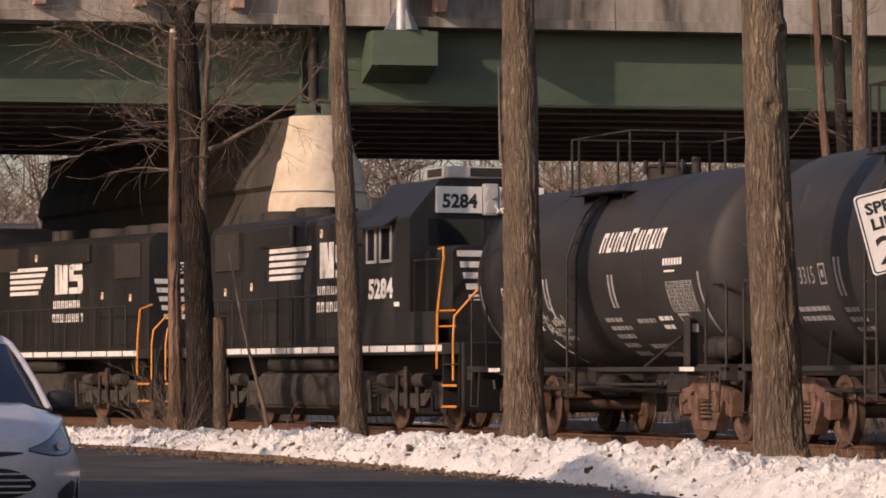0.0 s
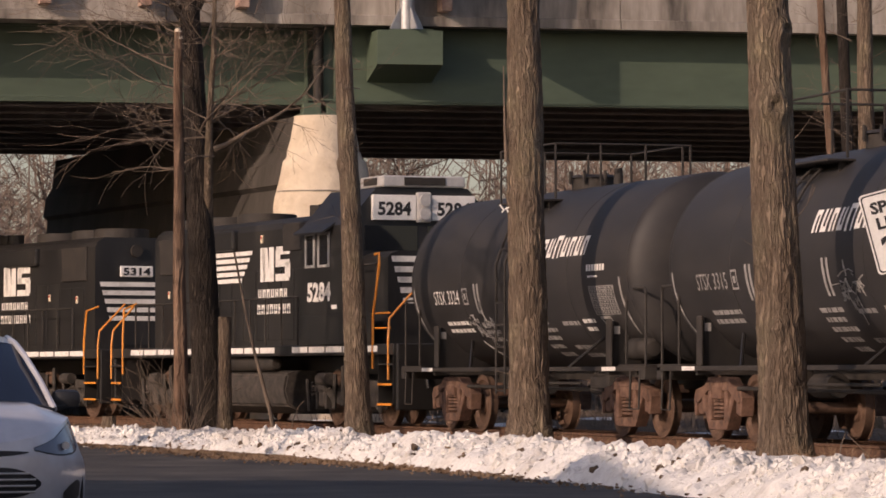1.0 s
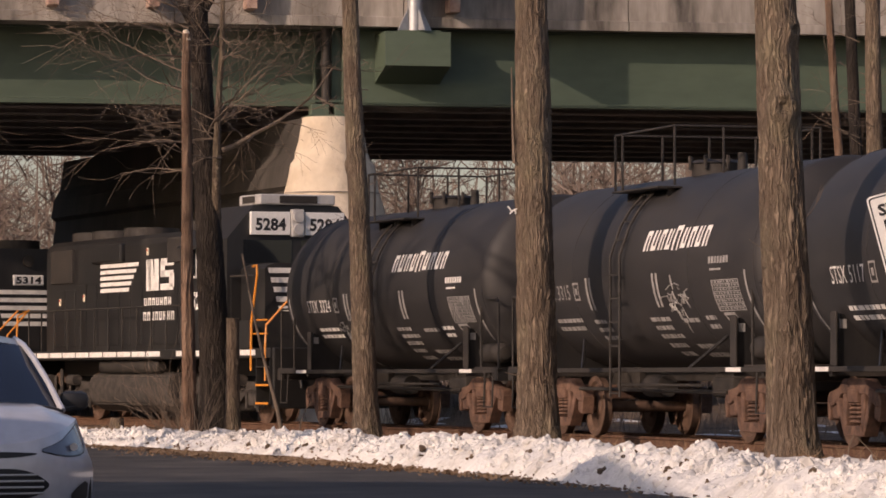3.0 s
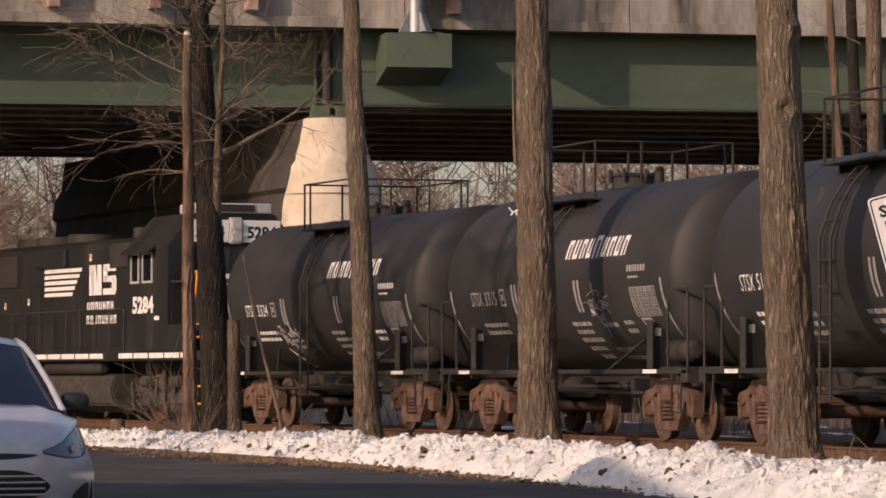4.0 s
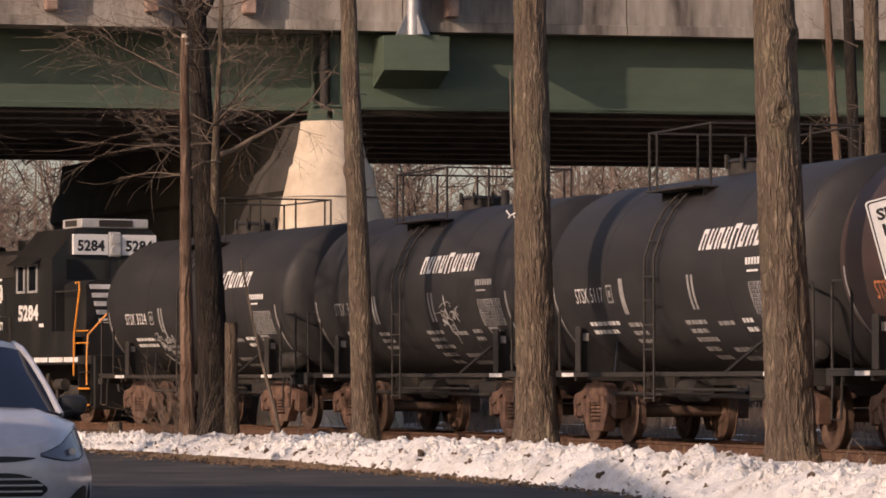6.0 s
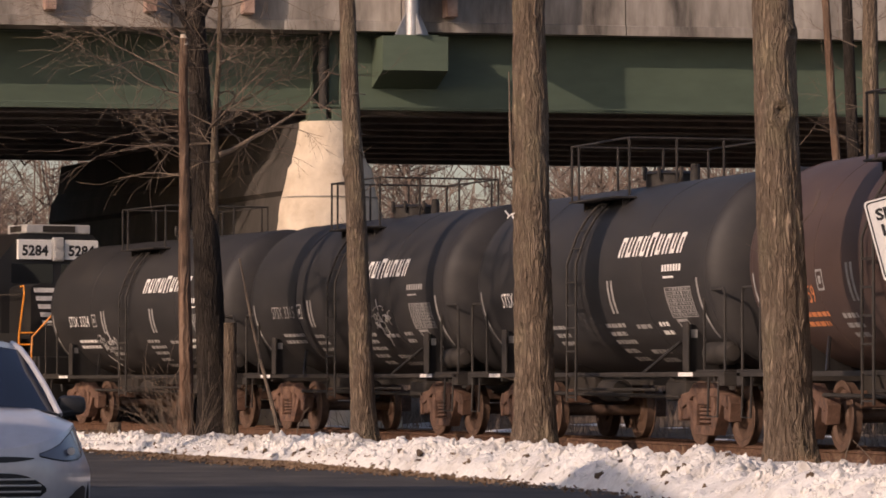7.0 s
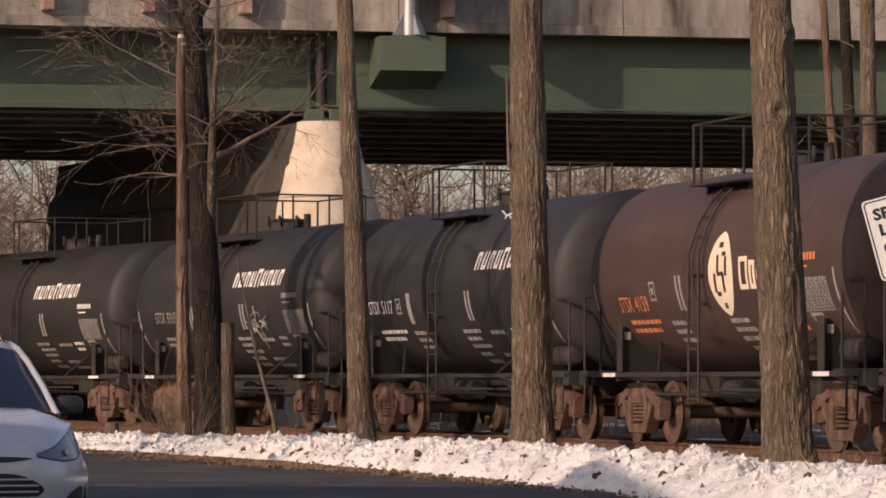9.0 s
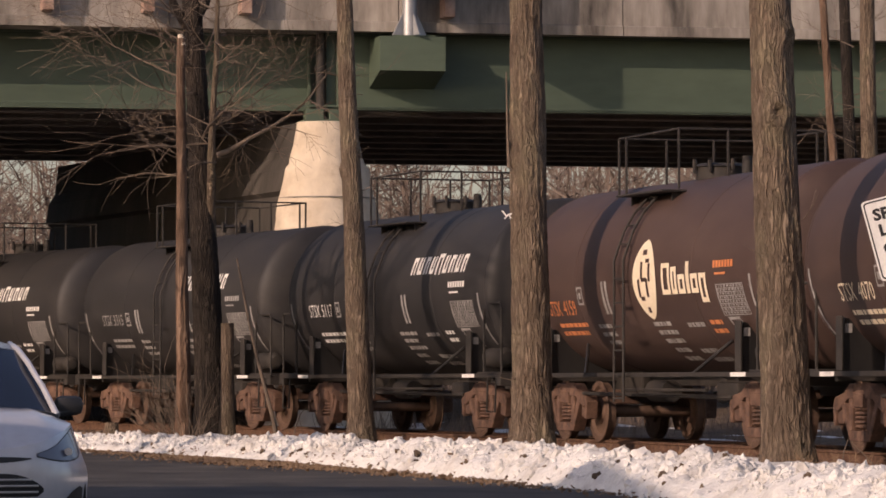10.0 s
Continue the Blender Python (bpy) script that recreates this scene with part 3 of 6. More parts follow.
def build_trees():
    t4 = roadside_tree(1406, 51.8, 0.05, 0.305, 0.20, 11.5, M_BARK, "tall grey-brown tree trunk with furrowed bark and a healed knot", lean=(-0.44, 0), seed=4, rough=0.15,
                       knots=((4.67, -1.45, 0.17), (5.65, -0.7, 0.11), (1.9, -1.9, 0.07)))
    t3 = roadside_tree(953, 62.6, 0.10, 0.30, 0.20, 12, M_BARK, "tall straight tree trunk with deeply furrowed brown bark", lean=(-0.16, 0), seed=3, rough=0.15, knots=((4.0, -2.7, 0.08), (3.2, -1.6, 0.08)))
    t2 = roadside_tree(652, 70.4, 0.12, 0.215, 0.095, 11.5, M_BARK, "slim bare tree trunk with brown bark", lean=(-0.46, 0), seed=2, knots=((4.9, -2.9, 0.08), (4.0, -2.2, 0.06)))
    ta = roadside_tree(335, 76.0, 0.12, 0.145, 0.075, 7.65, M_BARK_RED, "broken-topped slim trunk with worn reddish bark", lean=(-0.05, 0), seed=5, rough=0.05)
    bm = bmesh.new()
    tube(bm, [(-0.045, 0, 7.40), (-0.05, 0, 7.52), (-0.075, 0, 7.60)], [0.078, 0.07, 0.04], 9)
    part("broken_top", bm, M_PIER, ta, "pale splintered broken top")
    tb = roadside_tree(389, 77.3, 0.12, 0.31, 0.13, 11.2, M_BARK_DARK, "dark bare tree with a twiggy crown", lean=(-0.56, 0), seed=6)
    crown(tb, 5.4, 10.8, 38, 2.7, 0.026, 2, 61, lean=(-0.45, 0), kids=6, spread=0.85)
    crown(tb, 4.9, 6.6, 2, 2.3, 0.018, 2, 66, lean=(-0.45, 0), kids=3, side=math.pi, spread=0.8, up=0.15, name="side_branch")
    bm = bmesh.new()
    for pts, r in (([(-0.38, 0, 7.6), (-0.62, -0.1, 8.0), (-0.9, -0.1, 8.6), (-1.1, 0, 9.6)], 0.09), ([(-0.38, 0, 7.9), (-0.15, -0.1, 8.3), (0.05, 0, 8.9), (0.2, 0, 9.8)], 0.085)):
        tube(bm, pts, [r, r * 0.85, r * 0.7, r * 0.5], 10)
    part("limb", bm, M_BARK_DARK, tb, smooth=True)
    tc = empty("roadside_tree", "slim forked tree with a long side limb and a broken stem", "tree", "trees along the snowbank", m=pose(at_pixel_line(405, 76.8), 76.8, 0.12))
    bm = bmesh.new()
    tube(bm, [(-0.12, 0.95, 0), (-0.14, 0.95, 0.6), (-0.18, 0.85, 2.4), (-0.25, 0.4, 4.3), (-0.22, 0, 5.3), (-0.20, 0, 6.1), (-0.13, 0, 7.2), (-0.10, 0, 8.6), (0.0, 0, 9.8)], [0.2, 0.14, 0.11, 0.085, 0.075, 0.06, 0.05, 0.035, 0.02], 16)
    part("trunk", bm, M_BARK, tc, smooth=True)
    crown(tc, 5.2, 8.6, 18, 1.7, 0.018, 2, 71, lean=(-0.2, 0), kids=5)
    rng = random.Random(72)
    bm = bmesh.new()
    tube(bm, [(-0.12, 0, 5.40), (0.1, 0, 5.48), (0.45, -0.1, 5.68), (0.9, -0.1, 5.92), (1.25, 0, 6.15), (1.6, 0, 6.45), (1.95, 0.1, 6.95)], [0.055, 0.045, 0.038, 0.032, 0.027, 0.02, 0.012], 8)
    for p0 in ((0.45, -0.1, 5.68), (0.9, -0.1, 5.92), (1.25, 0, 6.15), (1.25, 0, 6.15), (1.6, 0, 6.45), (1.95, 0.1, 6.95)):
        branch(bm, p0, (rng.uniform(0.3, 1), rng.gauss(0, 0.4), rng.uniform(-0.4, 0.9)), 1.1, 0.016, 2, rng, kids=3, spread=0.6)
    branch(bm, (-0.3, 0, 5.62), (-1, -0.2, 0.05), 2.1, 0.022, 2, rng, kids=4, up=-0.5, spread=0.5)
    part("long_limb", bm, M_TWIG, tc)
    bm = bmesh.new()
    trunk_mesh(bm, 0.10, -0.25, 0, 2.25, 0.13, 0.12, seed=9)
    part("broken_stem", bm, M_BARK, tc, "short broken stem")
    crown(t2, 3.0, 6.8, 7, 0.8, 0.012, 1, 21, kids=3)
    bm = bmesh.new()
    tube(bm, [(-0.24, -0.1, 4.35), (-0.36, -0.15, 4.45), (-0.38, -0.12, 4.9), (-0.40, -0.1, 5.9)], [0.03, 0.028, 0.02, 0.008], 6)
    part("side_shoot", bm, M_TWIG, t3)
    bm = bmesh.new()
    tube(bm, [(-0.46, -0.1, 3.78), (-0.40, -0.1, 3.70), (-0.36, -0.1, 3.73), (-0.33, -0.1, 3.66)], 0.014, 5)
    tube(bm, [(-0.43, -0.1, 3.66), (-0.37, -0.1, 3.72), (-0.30, -0.12, 3.74)], 0.012, 5)
    part("torn_fibre", bm, M_SIGN, t3, "torn white strip caught on the bark")
    bm = bmesh.new()
    rod(bm, (-0.30, -0.12, 3.78), (-0.34, -0.15, 3.78), 0.035, seg=12)
    part("reflector", bm, M_SIGN, t4, "small round white reflector")
    bm = bmesh.new()
    tube(bm, [(-0.22, -0.15, 1.25), (-0.34, -0.2, 1.2), (-0.5, -0.3, 1.24)], [0.012, 0.01, 0.006], 5)
    part("side_shoot", bm, M_TWIG, t3)
    rng = random.Random(5)
    bm = bmesh.new()
    branch(bm, (0.1, -0.3, 4.2), (0.6, -0.5, 0.5), 0.7, 0.008, 1, rng, kids=2)
    part("twig", bm, M_TWIG, t4)
    bm = bmesh.new()
    branch(bm, (-0.25, -0.2, 2.75), (-0.8, -0.2, 0.25), 0.4, 0.008, 0, rng)
    part("twig", bm, M_TWIG, t4)
    bm = bmesh.new()
    branch(bm, (0.1, -0.3, 3.2), (0.7, -0.3, 0.7), 0.5, 0.008, 1, rng, kids=2)
    part("twig", bm, M_TWIG, t4)
    # bare trees across the road, unseen, added so that their branches shade the train
    for x, y, seed, girth, n in ((-11.6, 67.2, 91, 0.24, 26), (-13.8, 62.1, 92, 0.24, 26), (-10.8, 57.1, 93, 0.24, 26)):
        t = empty("street_tree", "unseen leafless tree with a spreading crown, added across the road for its shade", "tree", "trees across the road", m=pose(x, y, -0.05))
        bm = bmesh.new()
        trunk_mesh(bm, 0, 0, 0, 11, girth, 0.08, seg=20, step=0.2, seed=seed)
        part("trunk", bm, M_BARK, t, smooth=True)
        crown(t, 4.2, 10.5, n, 3.0, 0.07, 2, seed, kids=5, spread=0.7)
    # slim trees behind the train
    for px, y, r, bark, seed, lean in ((1524, 80, 0.10, M_BARK_RED, 11, (-0.86, 0)), (1556, 78, 0.19, M_BARK, 12, (-0.14, 0)), (1537, 84, 0.15, M_BARK_DARK, 13, (-0.48, 0))):
        t = roadside_tree(px, y, 0.1, r, r * 0.62, 12, bark, "slim bare tree standing behind the railway", lean=lean, seed=seed, name="slim_tree")
        crown(t, 5.5, 11.5, 8, 1.4, 0.016, 2, seed, kids=3)


def build_woods():
    """Far leafless woods under and behind the bridge."""
    rng = random.Random(8)
    bm = bmesh.new()
    for i in range(430):
        y = rng.uniform(136, 245)
        x = rng.uniform(-0.135, 0.135) * y
        h = rng.uniform(8, 14)
        r = rng.uniform(0.05, 0.16)
        top = Vector((x + rng.gauss(0, 0.5), y, h))
        tube(bm, [(x, y, 0), (x + rng.gauss(0, 0.15), y, h * 0.4), top], [r, r * 0.75, 0.02], 4)
        for k in range(28):
            z = rng.uniform(2.0, min(h, 9.5))
            a = rng.uniform(0, math.tau)
            l = rng.uniform(0.8, 2.6)
            p = Vector((x, y, z))
            d = Vector((math.cos(a), math.sin(a), rng.uniform(0.1, 1.1))).normalized()
            m1 = p + d * l * 0.5 + Vector((0, 0, rng.gauss(0, 0.15)))
            e = p + d * l + Vector((rng.gauss(0, 0.2), 0, rng.uniform(0, 0.5)))
            tube(bm, [p, m1, e], [0.034, 0.026, 0.011], 3)
            for q in range(5):
                f = m1.lerp(e, rng.random())
                tube(bm, [f, f + Vector((rng.gauss(0, 0.5), rng.gauss(0, 0.3), rng.uniform(-0.1, 0.9)))], [0.013, 0.007], 3)
    tagged(part("far_woods", bm, M_WOODS), "hazy brown leafless woods beyond the bridge", "trees", kind="stuff")
    bm = bmesh.new()
    for i in range(2600):
        y = rng.uniform(104, 150)
        x = rng.uniform(-0.13, 0.13) * y
        p = Vector((x, y, 0))
        e = p + Vector((rng.gauss(0, 0.4), rng.gauss(0, 0.3), rng.uniform(0.6, 2.4)))
        tube(bm, [p, p.lerp(e, 0.5) + Vector((rng.gauss(0, 0.1), 0, 0)), e], [0.014, 0.01, 0.005], 3)
    for i in range(3000):
        x, y = track(rng.uniform(-44, 22), rng.uniform(-13, -3.6))
        p = Vector((x, y, 0.05))
        e = p + Vector((rng.gauss(0, 0.22), rng.gauss(0, 0.2), rng.uniform(0.25, 1.0)))
        tube(bm, [p, p.lerp(e, 0.5) + Vector((rng.gauss(0, 0.05), 0, 0)), e], [0.009, 0.007, 0.003], 3)
    tagged(part("brush", bm, M_WOODS), "low brown winter brush behind the railway", "brush", kind="stuff")


build_trees()
build_woods()


# ---------------------------------------------------------------- rolling stock
ZC, TR = 2.545, 1.475                         # tank axis above the rail, tank radius
VY = -1                                       # the side that faces the road is -y


def tank_y(z):
    return -math.sqrt(max(0.0, TR * TR - (z - ZC) ** 2)) - 0.006


def patch(bm, l0, l1, z0, z1, slant=0.0, on_tank=True, y=-1.0):
    """A painted mark; on the tank it follows the shell. slant moves its top along the car."""
    n = max(1, int((z1 - z0) / 0.09)) if on_tank else 1
    row = []
    for i in range(n + 1):
        z = z0 + (z1 - z0) * i / n
        yy = tank_y(z) if on_tank else y
        row.append((bm.verts.new((l0 + slant * i / n, yy, z)), bm.verts.new((l1 + slant * i / n, yy, z))))
    for a, b in zip(row, row[1:]):
        bm.faces.new((a[0], a[1], b[1], b[0]))
    return bm


def letters(text, height, l0, z0, width=None, on_tank=True, y=-1.0, face="side", bold=0.0):
    """Flat letters as a bmesh: their base line starts at l0, z0."""
    cu = bpy.data.curves.new("letters", "FONT")
    cu.body, cu.size, cu.resolution_u, cu.offset = text, height / 0.72, 2, bold
    ob = bpy.data.objects.new("letters", cu)
    scene.collection.objects.link(ob)
    dg = bpy.context.evaluated_depsgraph_get()
    me = bpy.data.meshes.new_from_object(ob.evaluated_get(dg))
    bpy.data.objects.remove(ob)
    bm = bmesh.new()
    bm.from_mesh(me)
    bpy.data.meshes.remove(me)
    xs = [v.co.x for v in bm.verts]
    k = width / (max(xs) - min(xs)) if width else 1.0
    x0 = min(xs)
    if on_tank:
        for i in range(1, 5):
            h = height * i / 5
            bmesh.ops.bisect_plane(bm, geom=bm.verts[:] + bm.edges[:] + bm.faces[:], plane_co=(0, h, 0), plane_no=(0, 1, 0))
    for v in bm.verts:
        z = z0 + v.co.y
        l = l0 + (v.co.x - x0) * k
        v.co = Vector((l, tank_y(z) if on_tank else y, z)) if face == "side" else Vector((y, l, z))
    return bm


def coil_spring(bm, x, y, z0, z1, r, turns=5, wire=0.022):
    n = turns * 10
    pts = [(x + r * math.cos(i * math.tau / 10), y + r * math.sin(i * math.tau / 10), z0 + (z1 - z0) * i / n) for i in range(n + 1)]
    tube(bm, pts, wire, 5)


def wheelset(parent, x, r, mat, gauge=0.75):
    bm = bmesh.new()
    for sgn in (-1, 1):
        prof = [(-0.065, 0.10), (-0.07, 0.17), (-0.03, 0.20), (-0.03, r - 0.10), (-0.065, r - 0.06), (-0.07, r + 0.0), (0.05, r), (0.06, r + 0.028), (0.075, r + 0.02), (0.07, r - 0.06), (0.03, r - 0.1), (0.03, 0.2), (0.07, 0.16), (0.07, 0.10)]
        tmp = bmesh.new()
        lathe(tmp, prof, 28)
        bmesh.ops.rotate(tmp, verts=tmp.verts, matrix=Matrix.Rotation(math.pi / 2 * sgn, 3, "Z"))
        bmesh.ops.translate(tmp, verts=tmp.verts, vec=(0, sgn * gauge, 0))
        me = bpy.data.meshes.new("tmp")
        tmp.to_mesh(me)
        tmp.free()
        bm.from_mesh(me)
        bpy.data.meshes.remove(me)
    rod(bm, (0, -1.02, 0), (0, 1.02, 0), 0.085, seg=14)
    for a in range(3):
        for sgn in (-1, 1):
            rod(bm, (0.05 * math.cos(a * math.tau / 3), sgn * 1.02, 0.05 * math.sin(a * math.tau / 3)), (0.05 * math.cos(a * math.tau / 3), sgn * 1.035, 0.05 * math.sin(a * math.tau / 3)), 0.016, seg=6)
    return part("wheelset", bm, mat, parent, "rust-brown steel wheelset", m=pose(x, 0, r), smooth=True)


def freight_truck(car, xc):
    """Three-piece truck: cast side frames with spring nests, a bolster, two wheelsets."""
    for sgn in (-1, 1):
        y0, y1 = sgn * 0.90, sgn * 1.10
        lo, hi = min(y0, y1), max(y0, y1)
        bm = bmesh.new()
        # the frame as arch, bottom chord and columns, leaving the windows open
        prism(bm, [(-1.10, 0.60), (-1.02, 0.72), (-0.62, 0.78), (-0.42, 0.90), (0.42, 0.90), (0.62, 0.78), (1.02, 0.72), (1.10, 0.60), (0.92, 0.52), (0.70, 0.60), (0.5, 0.70), (-0.5, 0.70), (-0.70, 0.60), (-0.92, 0.52)], lo, hi)
        prism(bm, [(-0.40, 0.14), (0.40, 0.14), (0.40, 0.28), (-0.40, 0.28)], lo, hi)
        prism(bm, [(-0.44, 0.70), (-0.30, 0.70), (-0.30, 0.28), (-0.44, 0.28)], lo, hi)
        prism(bm, [(0.30, 0.70), (0.44, 0.70), (0.44, 0.28), (0.30, 0.28)], lo, hi)
        prism(bm, [(-0.76, 0.62), (-0.62, 0.66), (-0.34, 0.24), (-0.40, 0.14)], lo, hi)
        prism(bm, [(0.76, 0.62), (0.62, 0.66), (0.34, 0.24), (0.40, 0.14)], lo, hi)
        for e in (-1, 1):
            prism(bm, [(e * 1.10, 0.62), (e * 1.00, 0.62), (e * 0.98, 0.34), (e * 1.06, 0.34)], lo, hi)
            bx(bm, e * 0.865 - 0.13, e * 0.865 + 0.13, lo + 0.03, hi + 0.0, 0.36, 0.56, 0.03)
        bx(bm, -0.22, 0.22, lo - 0.02, hi + 0.02, 0.58, 0.76, 0.02)
        bmesh.ops.bevel(bm, geom=bm.edges[:], offset=0.012, segments=1, affect="EDGES")
        part("side_frame", bm, M_RUST, car, "rusty cast side frame", m=pose(xc, 0, 0), smooth=True)
        bm = bmesh.new()
        for dx in (-0.15, 0.0, 0.15):
            coil_spring(bm, dx, sgn * 1.02, 0.29, 0.58, 0.062)
        part("spring", bm, M_RUST, car, "coil spring nest", m=pose(xc, 0, 0))
    part("bolster", bx(bmesh.new(), xc - 0.2, xc + 0.2, -1.05, 1.05, 0.56, 0.80, 0.03), M_RUST, car)
    bm = bmesh.new()
    for e in (-1, 1):
        bx(bm, xc + e * 0.42 - 0.05, xc + e * 0.42 + 0.05, -0.85, 0.85, 0.36, 0.48, 0.02)
    part("brake_beam", bm, M_UNDER, car)
    return [wheelset(car, xc - 0.865, 0.457, M_WHEEL), wheelset(car, xc + 0.865, 0.457, M_WHEEL)]


def knuckle_coupler(parent, x, e):
    bm = bmesh.new()
    bx(bm, min(x, x + e * 0.62), max(x, x + e * 0.62), -0.07, 0.07, 0.78, 0.94, 0.02)
    bx(bm, min(x + e * 0.50, x + e * 0.86), max(x + e * 0.50, x + e * 0.86), -0.18, 0.10, 0.72, 1.0, 0.05)
    part("coupler", bm, M_UNDER, parent, "dark steel knuckle coupler")


def tank_car(label, shell):
    car = empty("tank_car", label, "tank car", "tank cars of the train")
    bm = bmesh.new()
    prof = [(-5.85 + 0.40 * (1 - math.cos(a * math.pi / 24)), TR * math.sin(a * math.pi / 24) ** 0.72) for a in range(13)]
    prof += [(x, TR) for x in (-4.2, -3, -1.5, 0, 1.5, 3, 4.2)] + [(-x, r) for x, r in prof[::-1]]
    lathe(bm, prof, 72)
    tank = part("tank", bm, shell, car, m=pose(0, 0, ZC), smooth=True)
    for x in (-5.42, -2.7, 2.7, 5.42):
        bm = bmesh.new()
        lathe(bm, [(x - 0.03, TR - 0.01), (x - 0.025, TR + 0.005), (x + 0.025, TR + 0.005), (x + 0.03, TR - 0.01)], 72)
        part("weld_seam", bm, shell, tank, smooth=True)
    # manway bonnet with valves
    bm = bmesh.new()
    rod(bm, (0.0, 0, 3.97), (0.0, 0, 4.17), 0.40, 0.40, 24)
    rod(bm, (0.0, 0, 4.17), (0.0, 0, 4.22), 0.44, 0.36, 24)
    for k in range(8):
        a = k * math.tau / 8
        rod(bm, (0.45 * math.cos(a), 0.45 * math.sin(a), 4.08), (0.45 * math.cos(a), 0.45 * math.sin(a), 4.28), 0.03, seg=6)
    rod(bm, (0.8, 0.1, 3.95), (0.8, 0.1, 4.3), 0.09, 0.07, 10)
    rod(bm, (-0.75, 0.15, 3.95), (-0.75, 0.15, 4.22), 0.07, 0.07, 10)
    part("manway", bm, M_UNDER, car, "dark round manway with bolts", smooth=True)
    # platform round the manway
    bm = bmesh.new()
    for sgn in (-1, 1):
        bx(bm, -1.45, 0.7, sgn * 1.02 - 0.2, sgn * 1.02 + 0.2, 3.76, 3.79, 0.008)
        for x in (-1.3, -0.4, 0.55):
            bx(bm, x - 0.02, x + 0.02, sgn * 0.95 - 0.06, sgn * 0.95 + 0.06, 3.60, 3.77)
    part("platform", bm, M_UNDER, car, "dark grating platform")
    bm = bmesh.new()
    c = [(-1.45, -1.16), (1.3, -1.16), (1.3, 1.16), (-1.45, 1.16)]
    for i in range(4):
        (ax, ay), (cx, cy) = c[i], c[(i + 1) % 4]
        rod(bm, (ax, ay, 4.66), (cx, cy, 4.66), 0.017, seg=6)
        for k in range(3 if i % 2 else 2):
            f = k / (3 if i % 2 else 8)
            px, py = ax + (cx - ax) * f, ay + (cy - ay) * f
            foot = 3.77 if abs(py) > 0.7 else ZC + math.sqrt(TR * TR - py * py) - 0.01
            bx(bm, px - 0.022, px + 0.022, py - 0.015, py + 0.015, foot, 4.675, 0.005)
    part("handrail", bm, M_UNDER, car, "dark steel safety rail")
    # ladders
    for sgn in (-1, 1):
        bm = bmesh.new()
        for x in (-0.52, -0.08):
            pts = [(x, sgn * 1.56, 0.62), (x, sgn * 1.56, 2.75)] + [(x, sgn * (TR + 0.07) * math.cos(a), ZC + (TR + 0.07) * math.sin(a)) for a in (0.25, 0.45, 0.65, 0.85)]
            tube(bm, pts, 0.022, 6)
        for k in range(6):
            bx(bm, -0.52, -0.08, sgn * 1.56 - 0.015, sgn * 1.56 + 0.015, 0.66 + 0.36 * k, 0.69 + 0.36 * k)
        for a in (0.30, 0.5, 0.7, 0.85):
            rod(bm, (-0.52, sgn * (TR + 0.07) * math.cos(a), ZC + (TR + 0.07) * math.sin(a)), (-0.08, sgn * (TR + 0.07) * math.cos(a), ZC + (TR + 0.07) * math.sin(a)), 0.014, seg=6)
        part("ladder", bm, M_UNDER, car, "dark steel side ladder")
        bm = bmesh.new()
        bx(bm, -6.15, 6.15, sgn * 1.42 - 0.04, sgn * 1.42 + 0.04, 0.99, 1.06, 0.01)
        for x in (-5.6, -4.4, 4.4, 5.6):
            bx(bm, x - 0.05, x + 0.05, min(0, sgn * 1.4), max(0, sgn * 1.4), 0.93, 1.0)
        part("side_sill", bm, M_UNDER, car, "thin black running sill")
        bm = bmesh.new()
        rod(bm, (-0.9, sgn * 1.30, 0.80), (2.9, sgn * 1.30, 0.80), 0.024, seg=6)
        rod(bm, (-3.4, sgn * 1.1, 0.74), (3.4, sgn * 1.1, 0.70), 0.03, seg=6)
        part("brake_rod", bm, M_UNDER, car)
    # saddles over the trucks, stub sills, ends
    for e in (-1, 1):
        bm = bmesh.new()
        prism(bm, [(x, z) for x, z in [(-1.30, 1.76), (-1.36, 1.06), (1.36, 1.06), (1.30, 1.76)]] + [((TR - 0.02) * math.cos(math.radians(a)), ZC + (TR - 0.02) * math.sin(math.radians(a))) for a in (-34, -38, -42, -46, -54, -64, -77, -90, -103, -116, -126, -134, -138, -142, -146)], -0.05, 0.05)
        bmesh.ops.rotate(bm, verts=bm.verts, matrix=Matrix.Rotation(math.pi / 2, 3, "Z"))
        saddle = part("saddle", bm, M_BLACK, car, "black saddle plate under the tank", m=pose(e * 4.36, 0, 0))
        for sgn in (-1, 1):
            part("flange", bx(bmesh.new(), -0.12, 0.12, sgn * 1.365 - 0.012, sgn * 1.365 + 0.012, 1.07, 1.78, 0.005), M_UNDER, saddle, "dusty edge flange")
        part("tag", bx(bmesh.new(), 0.051, 0.06, -1.31, -1.21, 1.56, 1.68), M_GREYMARK, saddle, "small pale tag")
        part("sill_marker", bx(bmesh.new(), e * 4.6 - 0.3, e * 4.6 + 0.3, -1.468, -1.462, 0.995, 1.055), M_WHITE, car, "white reflective sill marker")
        bm = bmesh.new()
        x0, x1 = sorted((e * 3.1, e * 6.1))
        bx(bm, x0, x1, -0.22, 0.22, 0.72, 1.12, 0.02)
        bx(bm, *sorted((e * 5.95, e * 6.15)), -1.46, 1.46, 0.86, 1.06, 0.015)
        bx(bm, *sorted((e * 5.0, e * 6.15)), -1.45, 1.45, 1.062, 1.09, 0.006)
        part("stub_sill", bm, M_UNDER, car, "black stub sill and end platform")
        knuckle_coupler(car, e * 5.75, e)
